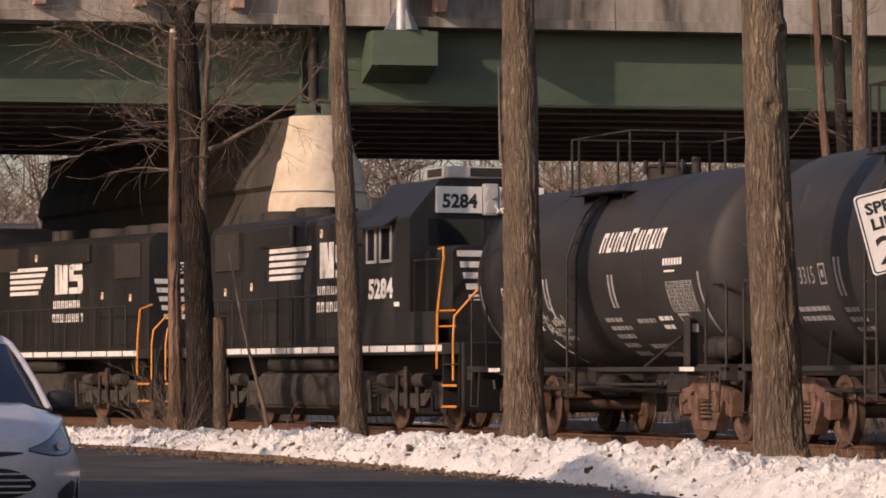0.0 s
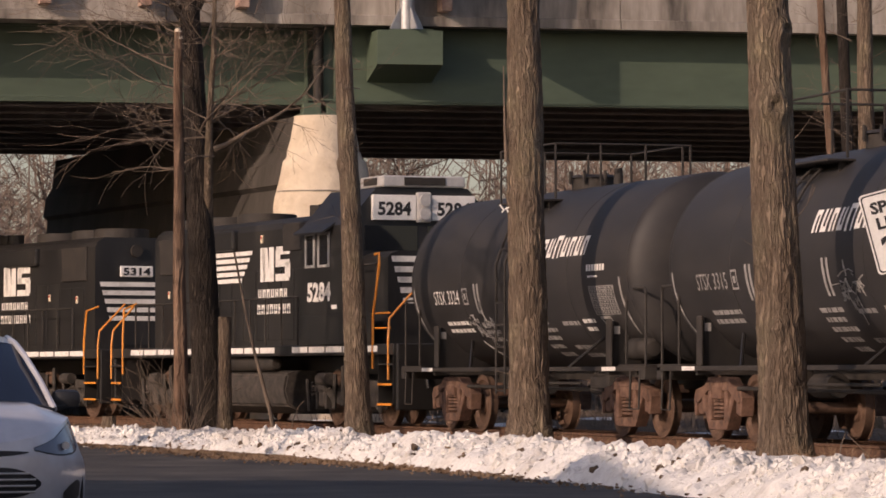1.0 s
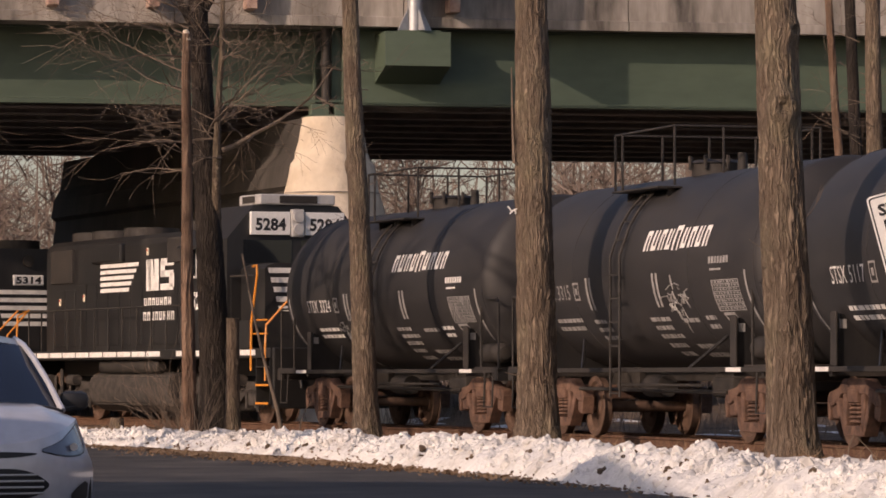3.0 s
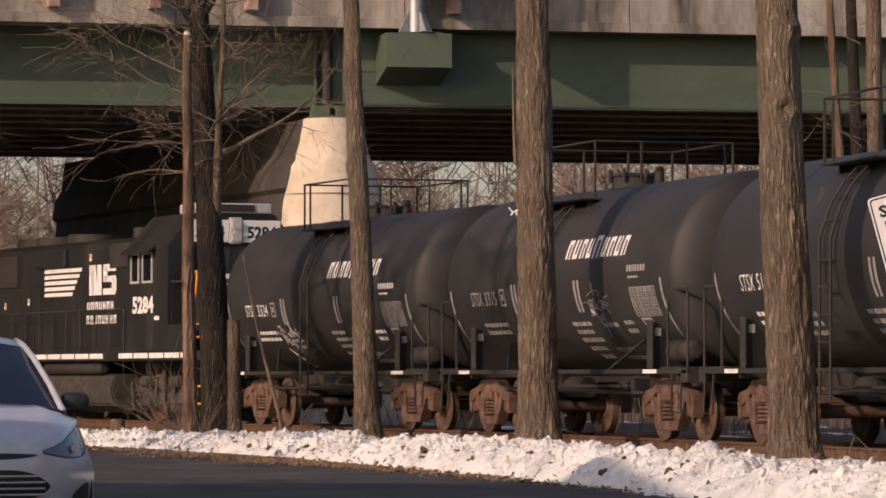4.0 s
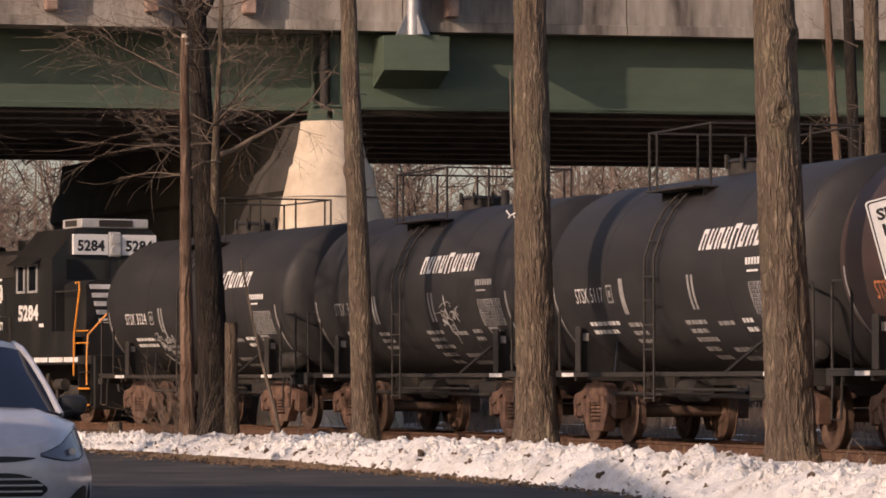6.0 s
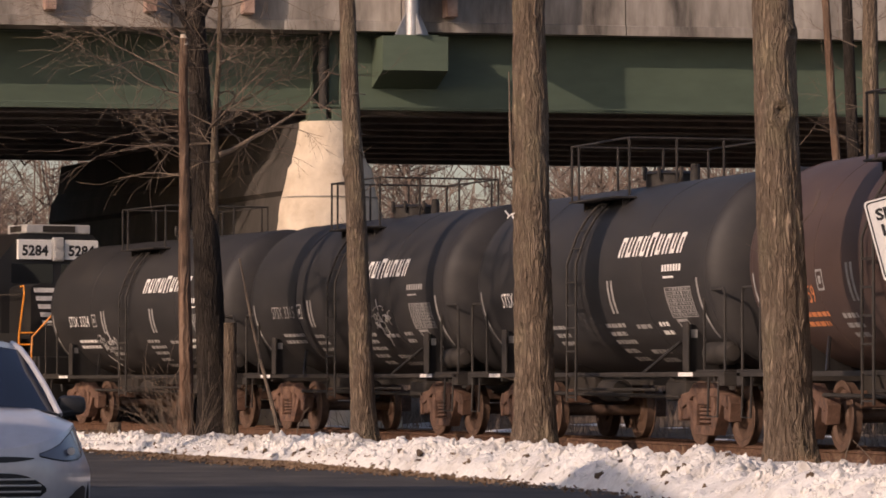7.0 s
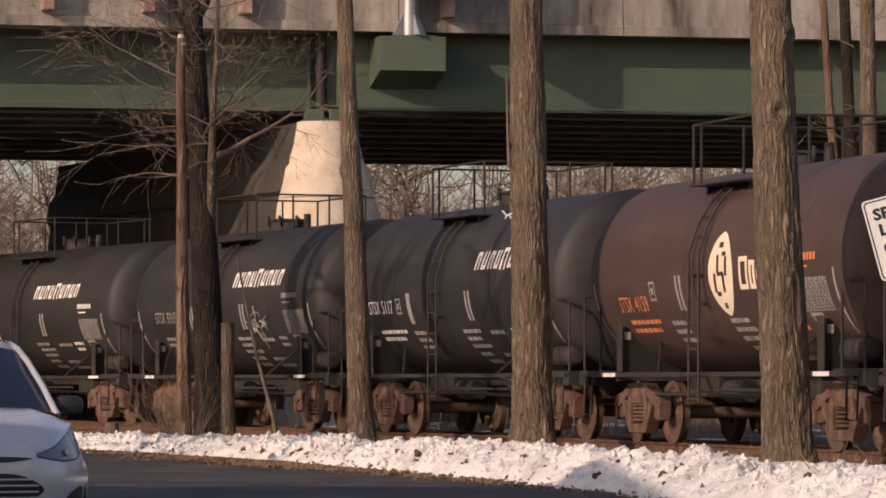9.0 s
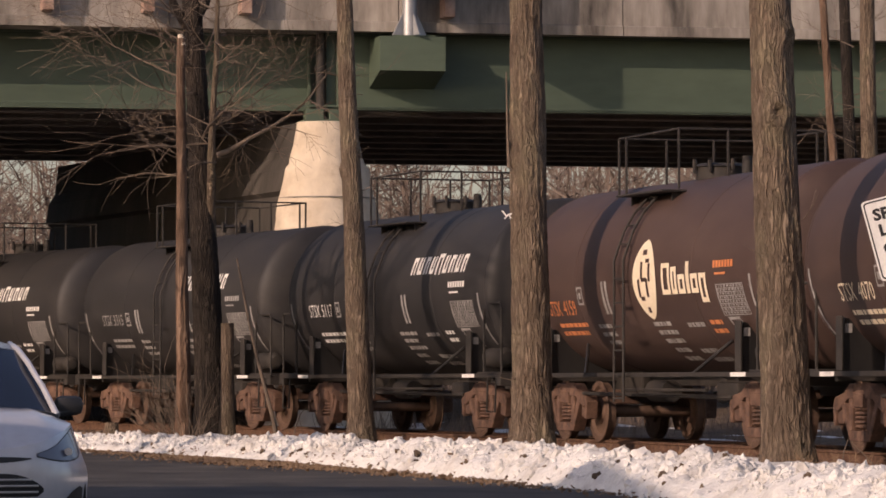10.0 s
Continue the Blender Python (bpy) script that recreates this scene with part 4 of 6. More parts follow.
        for sgn in (-1, 1):
            bm = bmesh.new()
            tube(bm, [(e * 6.05, sgn * 1.40, 1.09), (e * 6.05, sgn * 1.40, 2.16), (e * 6.0, sgn * 1.40, 2.24), (e * 5.3, sgn * 1.40, 2.24), (e * 5.22, sgn * 1.40, 2.16), (e * 5.22, sgn * 1.40, 1.09)], 0.022, 6)
            part("end_rail", bm, M_UNDER, car, "bent pipe end rail")
            bm = bmesh.new()
            tube(bm, [(e * 5.9, sgn * 1.44, 1.0), (e * 5.9, sgn * 1.46, 0.42), (e * 5.5, sgn * 1.46, 0.42), (e * 5.5, sgn * 1.44, 1.0)], 0.018, 6)
            part("step", bm, M_UNDER, car)
            bm = bmesh.new()
            tube(bm, [(e * 3.3, sgn * 1.05, 1.52), (e * 2.5, sgn * 1.36, 1.05)], 0.028, 6)
            part("brace", bm, M_BLACK, car)
    tmp = bmesh.new()
    lathe(tmp, [(-0.48, 0), (-0.46, 0.11), (-0.38, 0.17), (0.38, 0.17), (0.46, 0.11), (0.48, 0)], 20)
    part("air_reservoir", tmp, M_UNDER, car, "rounded grey air reservoir", m=pose(5.0, -1.05, 1.33), smooth=True)
    bm = bmesh.new()
    rod(bm, (0.3, 0, 1.1), (0.3, 0, 0.62), 0.16, 0.10, 14)
    bx(bm, 1.2, 2.1, -0.55, -0.2, 0.62, 0.92, 0.05)
    rod(bm, (-1.7, -0.5, 0.78), (-0.9, -0.5, 0.78), 0.17, seg=14)
    rod(bm, (1.9, -0.3, 0.72), (3.2, -0.2, 0.66), 0.03, seg=6)
    bx(bm, -3.2, 3.2, -0.09, 0.09, 0.86, 1.06, 0.01)
    part("brake_gear", bm, M_UNDER, car, "dark brake cylinder and outlet valve", smooth=True)
    freight_truck(car, -4.36)
    freight_truck(car, 4.36)
    return car


def car_marks(car, number, main, style):
    """Stencilled data, reflective strips and the owner's mark on the road side."""
    first = set(car.children)
    part("reporting_mark", letters("STSX", 0.24, -4.85, 1.97 if style == "badge" else 2.14, 0.62), main, car, "stencilled reporting mark")
    part("reporting_mark", letters(number, 0.24, -4.1, 1.97 if style == "badge" else 2.14, 0.62), main, car, "stencilled car number")
    bm = bmesh.new()
    for l in (-3.28, -3.05):
        patch(bm, l, l + 0.035, 2.12, 2.40)
    patch(bm, -3.28, -3.02, 2.12, 2.15), patch(bm, -3.28, -3.02, 2.37, 2.40)
    patch(bm, -3.2, -3.1, 2.21, 2.31)
    part("stencil", bm, M_GREYMARK, car)
    rng = random.Random(number)
    for l0, z0, rows, wd, mat in ((-4.6, 1.66, 2, 1.5, main), (-2.75, 1.50, 3, 0.75, M_GREYMARK), (-0.1, 1.50, 3, 0.95, M_GREYMARK), (1.3, 1.72, 1, 0.8, M_GREYMARK), (2.3, 1.62, 2, 0.55, main), (-0.1, 1.24, 2, 0.7, M_GREYMARK), (1.0, 1.22, 2, 0.9, M_GREYMARK)):
        if style == "long" and z0 < 1.5:
            continue
        bm = bmesh.new()
        for r in range(rows):
            l = l0 + rng.uniform(-0.04, 0.04)
            end = l0 + wd * rng.uniform(0.75, 1.0)
            while l < end:
                k = rng.uniform(0.08, 0.26)
                patch(bm, l, min(l + k, end), z0 + r * 0.125, z0 + r * 0.125 + 0.062)
                l += k + 0.035
        part("stencil", bm, mat, car, "row of small stencilled marks too small to read")
    bm = bmesh.new()
    for l in ((-2.65, 0.5) if style != "badge" else (-2.05,)):
        if style == "wide" and l < 0:
            patch(bm, l, l + 0.2, 1.94, 2.48)
        else:
            patch(bm, l, l + 0.09, 1.96, 2.46), patch(bm, l + 0.17, l + 0.26, 1.96, 2.46)
    part("gauge_bar", bm, M_GREYMARK, car, "pair of pale upright bars")
    # data panel: a ruled table
    bm = bmesh.new()
    for k in range(9):
        patch(bm, 3.05, 4.15, 1.86 + k * 0.054, 1.86 + k * 0.054 + 0.012)
        if k < 8:
            l = 3.05
            while l < 4.1:
                q = rng.uniform(0.03, 0.10)
                patch(bm, l, min(4.13, l + q), 1.884 + k * 0.054, 1.906 + k * 0.054)
                l += q + 0.05
    for l in (3.05, 3.4, 3.75, 4.13):
        patch(bm, l, l + 0.02, 1.86, 2.30)
    part("data_panel", bm, M_GREYMARK, car, "pale stencilled data table")
    bm = bmesh.new()
    for k in range(7):
        patch(bm, 3.0 + k * 0.12, 3.09 + k * 0.12, 2.54, 2.64)
    patch(bm, 3.05, 3.5, 2.44, 2.47)
    part("stencil", bm, main, car)
    bm = bmesh.new()
    for l0, z0 in ((3.35, 1.52),):
        patch(bm, l0, l0 + 0.04, z0, z0 + 0.3, -0.2), patch(bm, l0 + 0.42, l0 + 0.46, z0, z0 + 0.3, -0.2)
        patch(bm, l0, l0 + 0.46, z0, z0 + 0.04), patch(bm, l0 - 0.2, l0 + 0.26, z0 + 0.28, z0 + 0.32)
    part("stencil", bm, M_GREYMARK, car, "outlined stencil box")
    for x in (-5.98, 4.42):
        bm = bmesh.new()
        patch(bm, x, x + 0.07, 1.55, 2.42)
        part("reflective_strip", bm, M_GREYMARK, car, "pale reflective strip round the tank end")
    if style == "badge":
        # oval badge and the owner's name as plain shapes
        bm = bmesh.new()
        for k in range(24):
            f0, f1 = k / 24, (k + 1) / 24
            z0, z1 = 1.85 + 1.19 * f0, 1.85 + 1.19 * f1
            h0, h1 = (0.52 * math.sin(math.pi * f) ** 0.6 if 0 < f < 1 else 0.02 for f in (f0, f1))
            v = [bm.verts.new((0.0 - h0, tank_y(z0), z0)), bm.verts.new((0.0 + h0, tank_y(z0), z0)), bm.verts.new((0.0 + h1, tank_y(z1), z1)), bm.verts.new((0.0 - h1, tank_y(z1), z1))]
            bm.faces.new(v)
        part("badge", bm, M_CREAM, car, "cream oval badge on the tank")
        bm = bmesh.new()
        for l0, l1, z0, z1 in ((0.30, 0.38, 2.35, 2.62), (0.42, 0.50, 2.62, 2.88), (0.60, 0.68, 2.35, 2.62), (0.70, 0.78, 2.58, 2.85), (0.45, 0.66, 2.58, 2.64), (0.36, 0.50, 2.30, 2.36), (0.60, 0.74, 2.86, 2.92), (0.47, 0.62, 2.98, 3.06), (0.5, 0.6, 2.12, 2.2)):
            patch(bm, (l0 - 0.55) * 1.2, (l1 - 0.55) * 1.2, z0 - 0.17, z1 - 0.17)
        for v in bm.verts:
            v.co.y -= 0.004
        part("badge_figure", bm, M_BROWN, car)
        bm = bmesh.new()
        l = 0.77
        for wd, z0, z1 in ((0.36, 2.20, 2.66), (0.24, 2.20, 2.60), (0.29, 2.20, 2.48), (0.14, 2.20, 2.66), (0.29, 2.20, 2.48), (0.29, 2.06, 2.48)):
            patch(bm, l, l + 0.09, z0, z1), patch(bm, l + wd - 0.09, l + wd, z0, z1)
            patch(bm, l, l + wd, z0, z0 + 0.07), patch(bm, l, l + wd, z1 - 0.07, z1)
            l += wd + 0.06
        part("owner_mark", bm, M_CREAM, car, "cream block marks of the owner's name")
    else:
        # the owner's name as a row of slanted plain blocks
        bm = bmesh.new()
        l = 0.98 if style == "wide" else 0.08
        for i, wd in enumerate((0.27, 0.28, 0.26, 0.26, 0.32, 0.26, 0.27, 0.26, 0.26)):
            z0, z1 = (2.80, 3.10) if i != 4 else (2.78, 3.14)
            patch(bm, l, l + 0.085, z0, z1, 0.08), patch(bm, l + wd - 0.11, l + wd - 0.05, z0, z1, 0.08)
            if i % 2:
                patch(bm, l, l + wd - 0.06, z0, z0 + 0.07, 0.02)
            else:
                patch(bm, l + 0.06, l + wd, z1 - 0.07, z1, 0.02)
            l += wd + 0.05
        part("owner_mark", bm, M_WHITE, car, "white slanted block marks of the owner's name")
    if style in ("scrawl", "scrawl2"):
        bm = bmesh.new()
        for g in range(16):
            l, z = rng.uniform(0.9, 1.9) if style == "scrawl2" else rng.uniform(-3.3, -2.5), rng.uniform(1.75, 2.35) if style == "scrawl2" else rng.uniform(1.55, 1.9)
            pts = []
            for k in range(6):
                l, z = l + rng.gauss(0.02, 0.09), z + rng.gauss(0, 0.07)
                pts.append((l, tank_y(z) + 0.0, z))
            tube(bm, pts, 0.011, 3)
        part("scrawl", bm, M_GREYMARK, car, "pale spray-paint scrawl")
    for ob in car.children:
        if ob not in first:
            ob.location.x += 0.62
            if ob.name.split(".")[0] in ("stencil", "reporting_mark", "owner_mark", "data_panel", "gauge_bar", "scrawl", "badge_figure"):
                tagged(ob, kind="stuff")


def locomotive(label, number, sg):
    """A four-axle hood diesel. sg = 1: its cab end leads along +x."""
    lo = empty("locomotive", label, "locomotive", "locomotives of the train")
    S = lambda a, b: sorted((sg * a, sg * b))
    bm = bmesh.new()
    bx(bm, -8.48, 8.48, -1.50, 1.50, 1.30, 1.50, 0.02)
    bx(bm, -7.2, 7.2, -0.5, 0.5, 0.95, 1.30, 0.02)
    frame_ob = part("frame", bm, M_BLACK, lo, "black frame with walkway")
    for y in (-1.506,):
        x = -7.1
        while x < 7.0:
            if not 2.0 < sg * x < 3.0:
                part("sill_stripe", patch(bmesh.new(), x, x + 0.86, 1.355, 1.465, 0, False, y), M_WHITE, frame_ob)
            x += 0.93
    # long hood with rounded top edges
    def hood(x0, x1, hw, top, name, drop=0.22):
        b2 = bmesh.new()
        o = [(-hw, 1.5), (hw, 1.5), (hw, top - drop), (hw - 0.06, top - drop * 0.45), (hw - 0.22, top), (-hw + 0.22, top), (-hw + 0.06, top - drop * 0.45), (-hw, top - drop)]
        tmp0, tmp1 = S(x0, x1)
        prism(b2, o, tmp0, tmp1)
        for v in b2.verts:
            v.co = Vector((v.co.y, v.co.x, v.co.z))
        bmesh.ops.recalc_face_normals(b2, faces=b2.faces)
        return part(name, b2, M_BLACK, lo)
    hd = hood(-7.05, 3.65, 0.98, 4.02, "long_hood")
    hood(6.1, 7.45, 1.20, 3.20, "nose", 0.12)
    # radiator shutters, blower housings and roof gear
    for x0, x1 in ((-6.6, -5.1),):
        part("radiator_screen", bx(bmesh.new(), *S(x0, x1), -1.03, 1.03, 3.05, 3.82, 0.02), M_UNDER, hd, "dusty grey radiator screen")
    b2 = bmesh.new()
    bx(b2, *S(-3.6, -1.6), -1.10, 1.10, 3.45, 3.86, 0.05)
    part("dynamic_brake_housing", b2, M_BLACK, hd)
    for x0, x1 in ((1.2, 2.9),):
        part("air_intake", bx(bmesh.new(), *S(x0, x1), -1.02, 1.02, 3.35, 3.9, 0.03), M_UNDER, hd)
    for x, r in ((-6.2, 0.62), (-4.8, 0.62), (-2.6, 0.62)):
        b2 = bmesh.new()
        rod(b2, (sg * x, 0, 4.0), (sg * x, 0, 4.22), r, r, 28)
        rod(b2, (sg * x, 0, 4.22), (sg * x, 0, 4.235), r - 0.05, r - 0.05, 28)
        part("roof_fan", b2, M_UNDER, hd, "round roof fan housing", smooth=True)
    b2 = bmesh.new()
    for x in (0.55, 1.05):
        rod(b2, (sg * x, 0, 4.0), (sg * x, 0, 4.30), 0.2, 0.2, 16)
    part("exhaust_stack", b2, M_UNDER, hd, smooth=True)
    # hood doors: seams, latches
    for k in range(13):
        x = -6.4 + k * 0.75
        part("hood_door", bx(bmesh.new(), *S(x, x + 0.70), -0.998, -0.975, 1.62, 3.0 if k > 1 else 2.9, 0.008), M_BLACK, hd)
    # cab
    b2 = bmesh.new()
    o = [(-1.5, 1.5), (1.5, 1.5), (1.5, 3.72), (0.92, 4.40), (0.5, 4.46), (-0.5, 4.46), (-0.92, 4.40), (-1.5, 3.72)]
    t0, t1 = S(3.65, 6.1)
    prism(b2, o, t0, t1)
    for v in b2.verts:
        v.co = Vector((v.co.y, v.co.x, v.co.z))
    bmesh.ops.recalc_face_normals(b2, faces=b2.faces)
    cab = part("cab", b2, M_BLACK, lo, "black cab")
    b2 = bmesh.new()
    prism(b2, [(-1.72, 3.60), (-1.46, 3.78), (-1.46, 3.74), (-1.72, 3.565)], *S(3.75, 5.4))
    for v in b2.verts:
        v.co = Vector((v.co.y, v.co.x, v.co.z))
    part("sun_visor", b2, M_BLACK, cab)
    for a, b in ((3.9, 4.4), (4.6, 5.2)):
        x0, x1 = S(a, b)
        part("side_window", bx(bmesh.new(), x0 + 0.05, x1 - 0.05, -1.512, -1.50, 3.0, 3.56), M_GLASS, cab, "dark cab window")
        b2 = bmesh.new()
        for xx in (x0, x1 - 0.05):
            bx(b2, xx, xx + 0.05, -1.53, -1.495, 2.95, 3.61, 0.006)
        bx(b2, x0 + 0.05, x1 - 0.05, -1.53, -1.495, 2.95, 3.0), bx(b2, x0 + 0.05, x1 - 0.05, -1.53, -1.495, 3.56, 3.61)
        part("window_frame", b2, M_ALU, cab, "pale metal window frame")
    xf = sg * 6.1
    for y0, y1 in ((-1.15, -0.1), (0.1, 1.15)):
        part("windscreen", bx(bmesh.new(), *sorted((xf, xf + sg * 0.012)), y0, y1, 3.24, 3.70), M_GLASS, cab, "dark cab windscreen")
        part("cab_door", bx(bmesh.new(), *sorted((xf, xf + sg * 0.02)), -1.42 if y0 < 0 else 1.02, -1.02 if y0 < 0 else 1.42, 1.55, 3.0, 0.006), M_BLACK, cab)
    # number boards either side of the headlamp
    for y0, y1 in ((-1.02, -0.16), (0.16, 1.02)):
        nb = part("number_board", bx(bmesh.new(), *sorted((xf + sg * 0.003, xf + sg * 0.10)), y0, y1, 3.80, 4.27, 0.012), M_SIGN, cab, "white number board")
        if sg > 0:
            part("board_number", letters(number, 0.24, y0 + 0.10, 3.90, 0.66, False, xf + 0.104, "end", 0.012), M_SIGNBLACK, nb, "black numerals")
    b2 = bmesh.new()
    bx(b2, *sorted((xf, xf + sg * 0.12)), -0.15, 0.15, 3.76, 4.33, 0.04)
    for z in (3.92, 4.17):
        rod(b2, (xf + sg * 0.10, 0, z), (xf + sg * 0.17, 0, z), 0.11, 0.11, 16)
    part("headlamp", b2, M_ALU, cab, "pale twin headlamp")
    b2 = bmesh.new()
    bx(b2, *S(5.0, 6.2), -0.82, 0.82, 4.42, 4.63, 0.03)
    part("air_conditioner", b2, M_ALU, cab, "pale roof air conditioner")
    part("air_grille", bx(bmesh.new(), *sorted((sg * 6.202, sg * 6.22)), -0.40, 0.42, 4.45, 4.60, 0.005), M_UNDER, cab)
    part("grille_side", bx(bmesh.new(), *S(5.2, 5.9), -0.828, -0.818, 4.46, 4.60), M_UNDER, cab)
    # end stripes on the nose and on the rear hood end
    for xe, e in ((7.455, 1), (-7.055, -1)):
        b2 = bmesh.new()
        z_top = 3.10 if e > 0 else 3.02
        for k in range(5):
            z1 = z_top - k * 0.19
            hw = (1.12 if e > 0 else 0.86) - k * 0.055
            zz = (z1 - 0.105, z1)
            xs = sg * (xe + e * (0.004 if e > 0 else 0.024))
            v = [b2.verts.new((xs, -hw, zz[0])), b2.verts.new((xs, hw, zz[0])), b2.verts.new((xs, hw + 0.02, zz[1])), b2.verts.new((xs, -hw - 0.02, zz[1]))]
            b2.faces.new(v)
        part("end_stripes", b2, M_WHITE, lo, "white end stripes")
        if e < 0:
            nb = part("number_board", bx(bmesh.new(), *sorted((sg * xe, sg * (xe - 0.06))), -0.40, 0.40, 3.13, 3.38, 0.03), M_SIGN, lo, "white rear number board")
            if sg < 0:
                part("board_number", letters(number, 0.16, -0.33, 3.18, 0.66, False, -xe + 0.064, "end", 0.008), M_SIGNBLACK, nb, "black numerals")
            b2 = bmesh.new()
            rod(b2, (sg * xe, 0, 3.72), (sg * (xe - 0.08), 0, 3.72), 0.14, 0.14, 14)
            part("rear_headlamp", b2, M_UNDER, lo)
            part("rear_door", bx(bmesh.new(), *sorted((sg * xe, sg * (xe - 0.02))), -0.30, 0.30, 1.6, 3.0, 0.006), M_BLACK, lo)
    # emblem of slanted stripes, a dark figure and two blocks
    m0 = -3.2 if sg > 0 else -1.75
    first = set(hd.children)
    b2 = bmesh.new()
    for k in range(5):
        z1 = 3.42 - k * 0.135
        patch(b2, m0 + 0.0, m0 + 2.12 - k * 0.13, z1 - 0.085, z1, 0.03, False, -1.004)
    part("emblem", b2, M_WHITE, hd, "white emblem of slanted stripes")
    b2 = bmesh.new()
    for l0, l1, z0, z1, sl in ((2.55, 2.80, 2.78, 3.46, 0.0), (2.72, 3.02, 2.78, 3.46, -0.12), (2.98, 3.22, 2.78, 3.46, 0.0), (3.34, 4.0, 3.30, 3.46, 0), (3.30, 3.54, 3.06, 3.40, 0), (3.34, 3.98, 3.06, 3.20, 0), (3.76, 4.02, 2.84, 3.14, 0), (3.30, 3.96, 2.78, 2.92, 0)):
        patch(b2, m0 + l0, m0 + l1, z0, z1, sl, False, -1.004)
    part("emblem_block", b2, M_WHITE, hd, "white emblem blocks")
    b2 = bmesh.new()
    rng = random.Random(3)
    for z0, l0, n in ((2.44, m0 + 2.45, 7), (2.14, m0 + 2.40, 8)):
        for k in range(n):
            patch(b2, l0 + k * 0.21, l0 + k * 0.21 + 0.055, z0, z0 + 0.19, 0, False, -1.004)
            patch(b2, l0 + k * 0.21 + 0.10, l0 + k * 0.21 + 0.15, z0, z0 + 0.19, 0, False, -1.004)
            zz = z0 + rng.choice((0.0, 0.07, 0.14))
            patch(b2, l0 + k * 0.21, l0 + k * 0.21 + 0.15, zz, zz + 0.05, 0, False, -1.003)
    part("emblem_block", b2, M_WHITE, hd, "two rows of small white blocks")
    for ob in hd.children:
        if ob not in first:
            tagged(ob, kind="stuff")
            for v in ob.data.vertices:
                v.co.x = m0 + (v.co.x - m0) * 1.2
    if sg > 0:
        part("cab_number", letters(number, 0.34, 3.98, 2.33, 1.28, False, -1.506, "side", 0.02), M_WHITE, cab, "white road number")
        part("notice", patch(bmesh.new(), 5.3, 5.6, 2.16, 2.24, 0, False, -1.506), M_WHITE, cab)
        b2 = bmesh.new()
        bx(b2, 3.7, 7.4, -1.52, -1.48, 1.5, 2.05, 0.01)
        part("battery_box", b2, M_BLACK, lo, "black side box below the cab")
    # lamps and tags along the hood
    for x, z in ((-6.0, 2.55), (-0.05, 3.55), (-4.3, 2.62)):
        part("marker", bx(bmesh.new(), sg * x - 0.05, sg * x + 0.05, -1.02, -0.985, z, z + 0.16, 0.01), M_CREAM, lo, "small cream marker plate")
        part("marker_lens", bx(bmesh.new(), sg * x - 0.04, sg * x + 0.04, -1.026, -1.016, z + 0.09, z + 0.14), M_RED, lo)
    # walkway rail with posts, orange at the ends
    b2 = bmesh.new()
    for k in range(12):
        x = sg * (-6.9 + k * 0.93)
        rod(b2, (x, -1.46, 1.5), (x, -1.46, 2.42), 0.02, seg=6)
    rod(b2, (sg * -6.9, -1.46, 2.42), (sg * 3.3, -1.46, 2.42), 0.02, seg=6)
    rod(b2, (sg * 6.15, -1.44, 2.95), (sg * 7.5, -1.44, 2.95), 0.02, seg=6)
    part("walkway_rail", b2, M_UNDER, lo, "black walkway rail")
    for e in (-1, 1):
        for sgn in (-1, 1):
            b2 = bmesh.new()
            a, c = (e * 7.45, e * 8.24) if e * sg > 0 else (e * 7.70, e * 8.52)
            if e * sg > 0:
                tube(b2, [(a, sgn * 1.46, 3.12), (a + e * 0.22, sgn * 1.46, 3.14), (a + e * 0.26, sgn * 1.47, 2.95), (a + e * 0.02, sgn * 1.5, 2.0), (a, sgn * 1.5, 1.05)], 0.024, 6)
                tube(b2, [(c + e * 0.25, sgn * 1.05, 2.5), (c - e * 0.05, sgn * 1.46, 1.95), (c, sgn * 1.5, 1.6), (c, sgn * 1.5, 0.85)], 0.024, 6)
                for z in (2.05, 1.78):
                    rod(b2, (a, sgn * 1.46, z), (c, sgn * 1.46, z), 0.018, seg=6)
            else:
                tube(b2, [(a + e * 0.1, sgn * 1.2, 2.45), (a + e * 0.05, sgn * 1.46, 2.35), (a, sgn * 1.5, 1.7), (a, sgn * 1.5, 0.95)], 0.024, 6)
                tube(b2, [(c + e * 0.1, sgn * 0.9, 2.5), (c, sgn * 1.46, 1.9), (c, sgn * 1.5, 1.6), (c, sgn * 1.5, 0.85)], 0.024, 6)
            part("grab_rail", b2, M_ORANGE, lo, "bright orange bent grab rail")
            b2 = bmesh.new()
            x0, x1 = sorted((e * 7.72, e * 8.50))
            for z in (0.42, 0.78, 1.14):
                bx(b2, x0, x1, min(sgn * 1.0, sgn * 1.52), max(sgn * 1.0, sgn * 1.52), z - 0.03, z, 0.006)
            bx(b2, x0, x0 + 0.03, min(sgn * 1.0, sgn * 1.5), max(sgn * 1.0, sgn * 1.5), 0.40, 1.3)
            bx(b2, x1 - 0.03, x1, min(sgn * 1.0, sgn * 1.5), max(sgn * 1.0, sgn * 1.5), 0.40, 1.3)
            bx(b2, x0, x1, min(sgn * 1.0, sgn * 1.04), max(sgn * 1.0, sgn * 1.04), 0.40, 1.3)
            part("step_well", b2, M_BLACK, lo)
            for z in (0.42, 0.78):
                b2 = bx(bmesh.new(), x0 + 0.05, x1 - 0.05, sgn * 1.525 - 0.006, sgn * 1.525 + 0.006, z - 0.035, z + 0.005)
                part("step_edge", b2, M_ORANGE, lo, "orange step edge")
        b2 = bmesh.new()
        x0, x1 = sorted((e * 8.42, e * 8.56))
        bx(b2, x0, x1, -1.45, 1.45, 0.30, 1.5, 0.03)
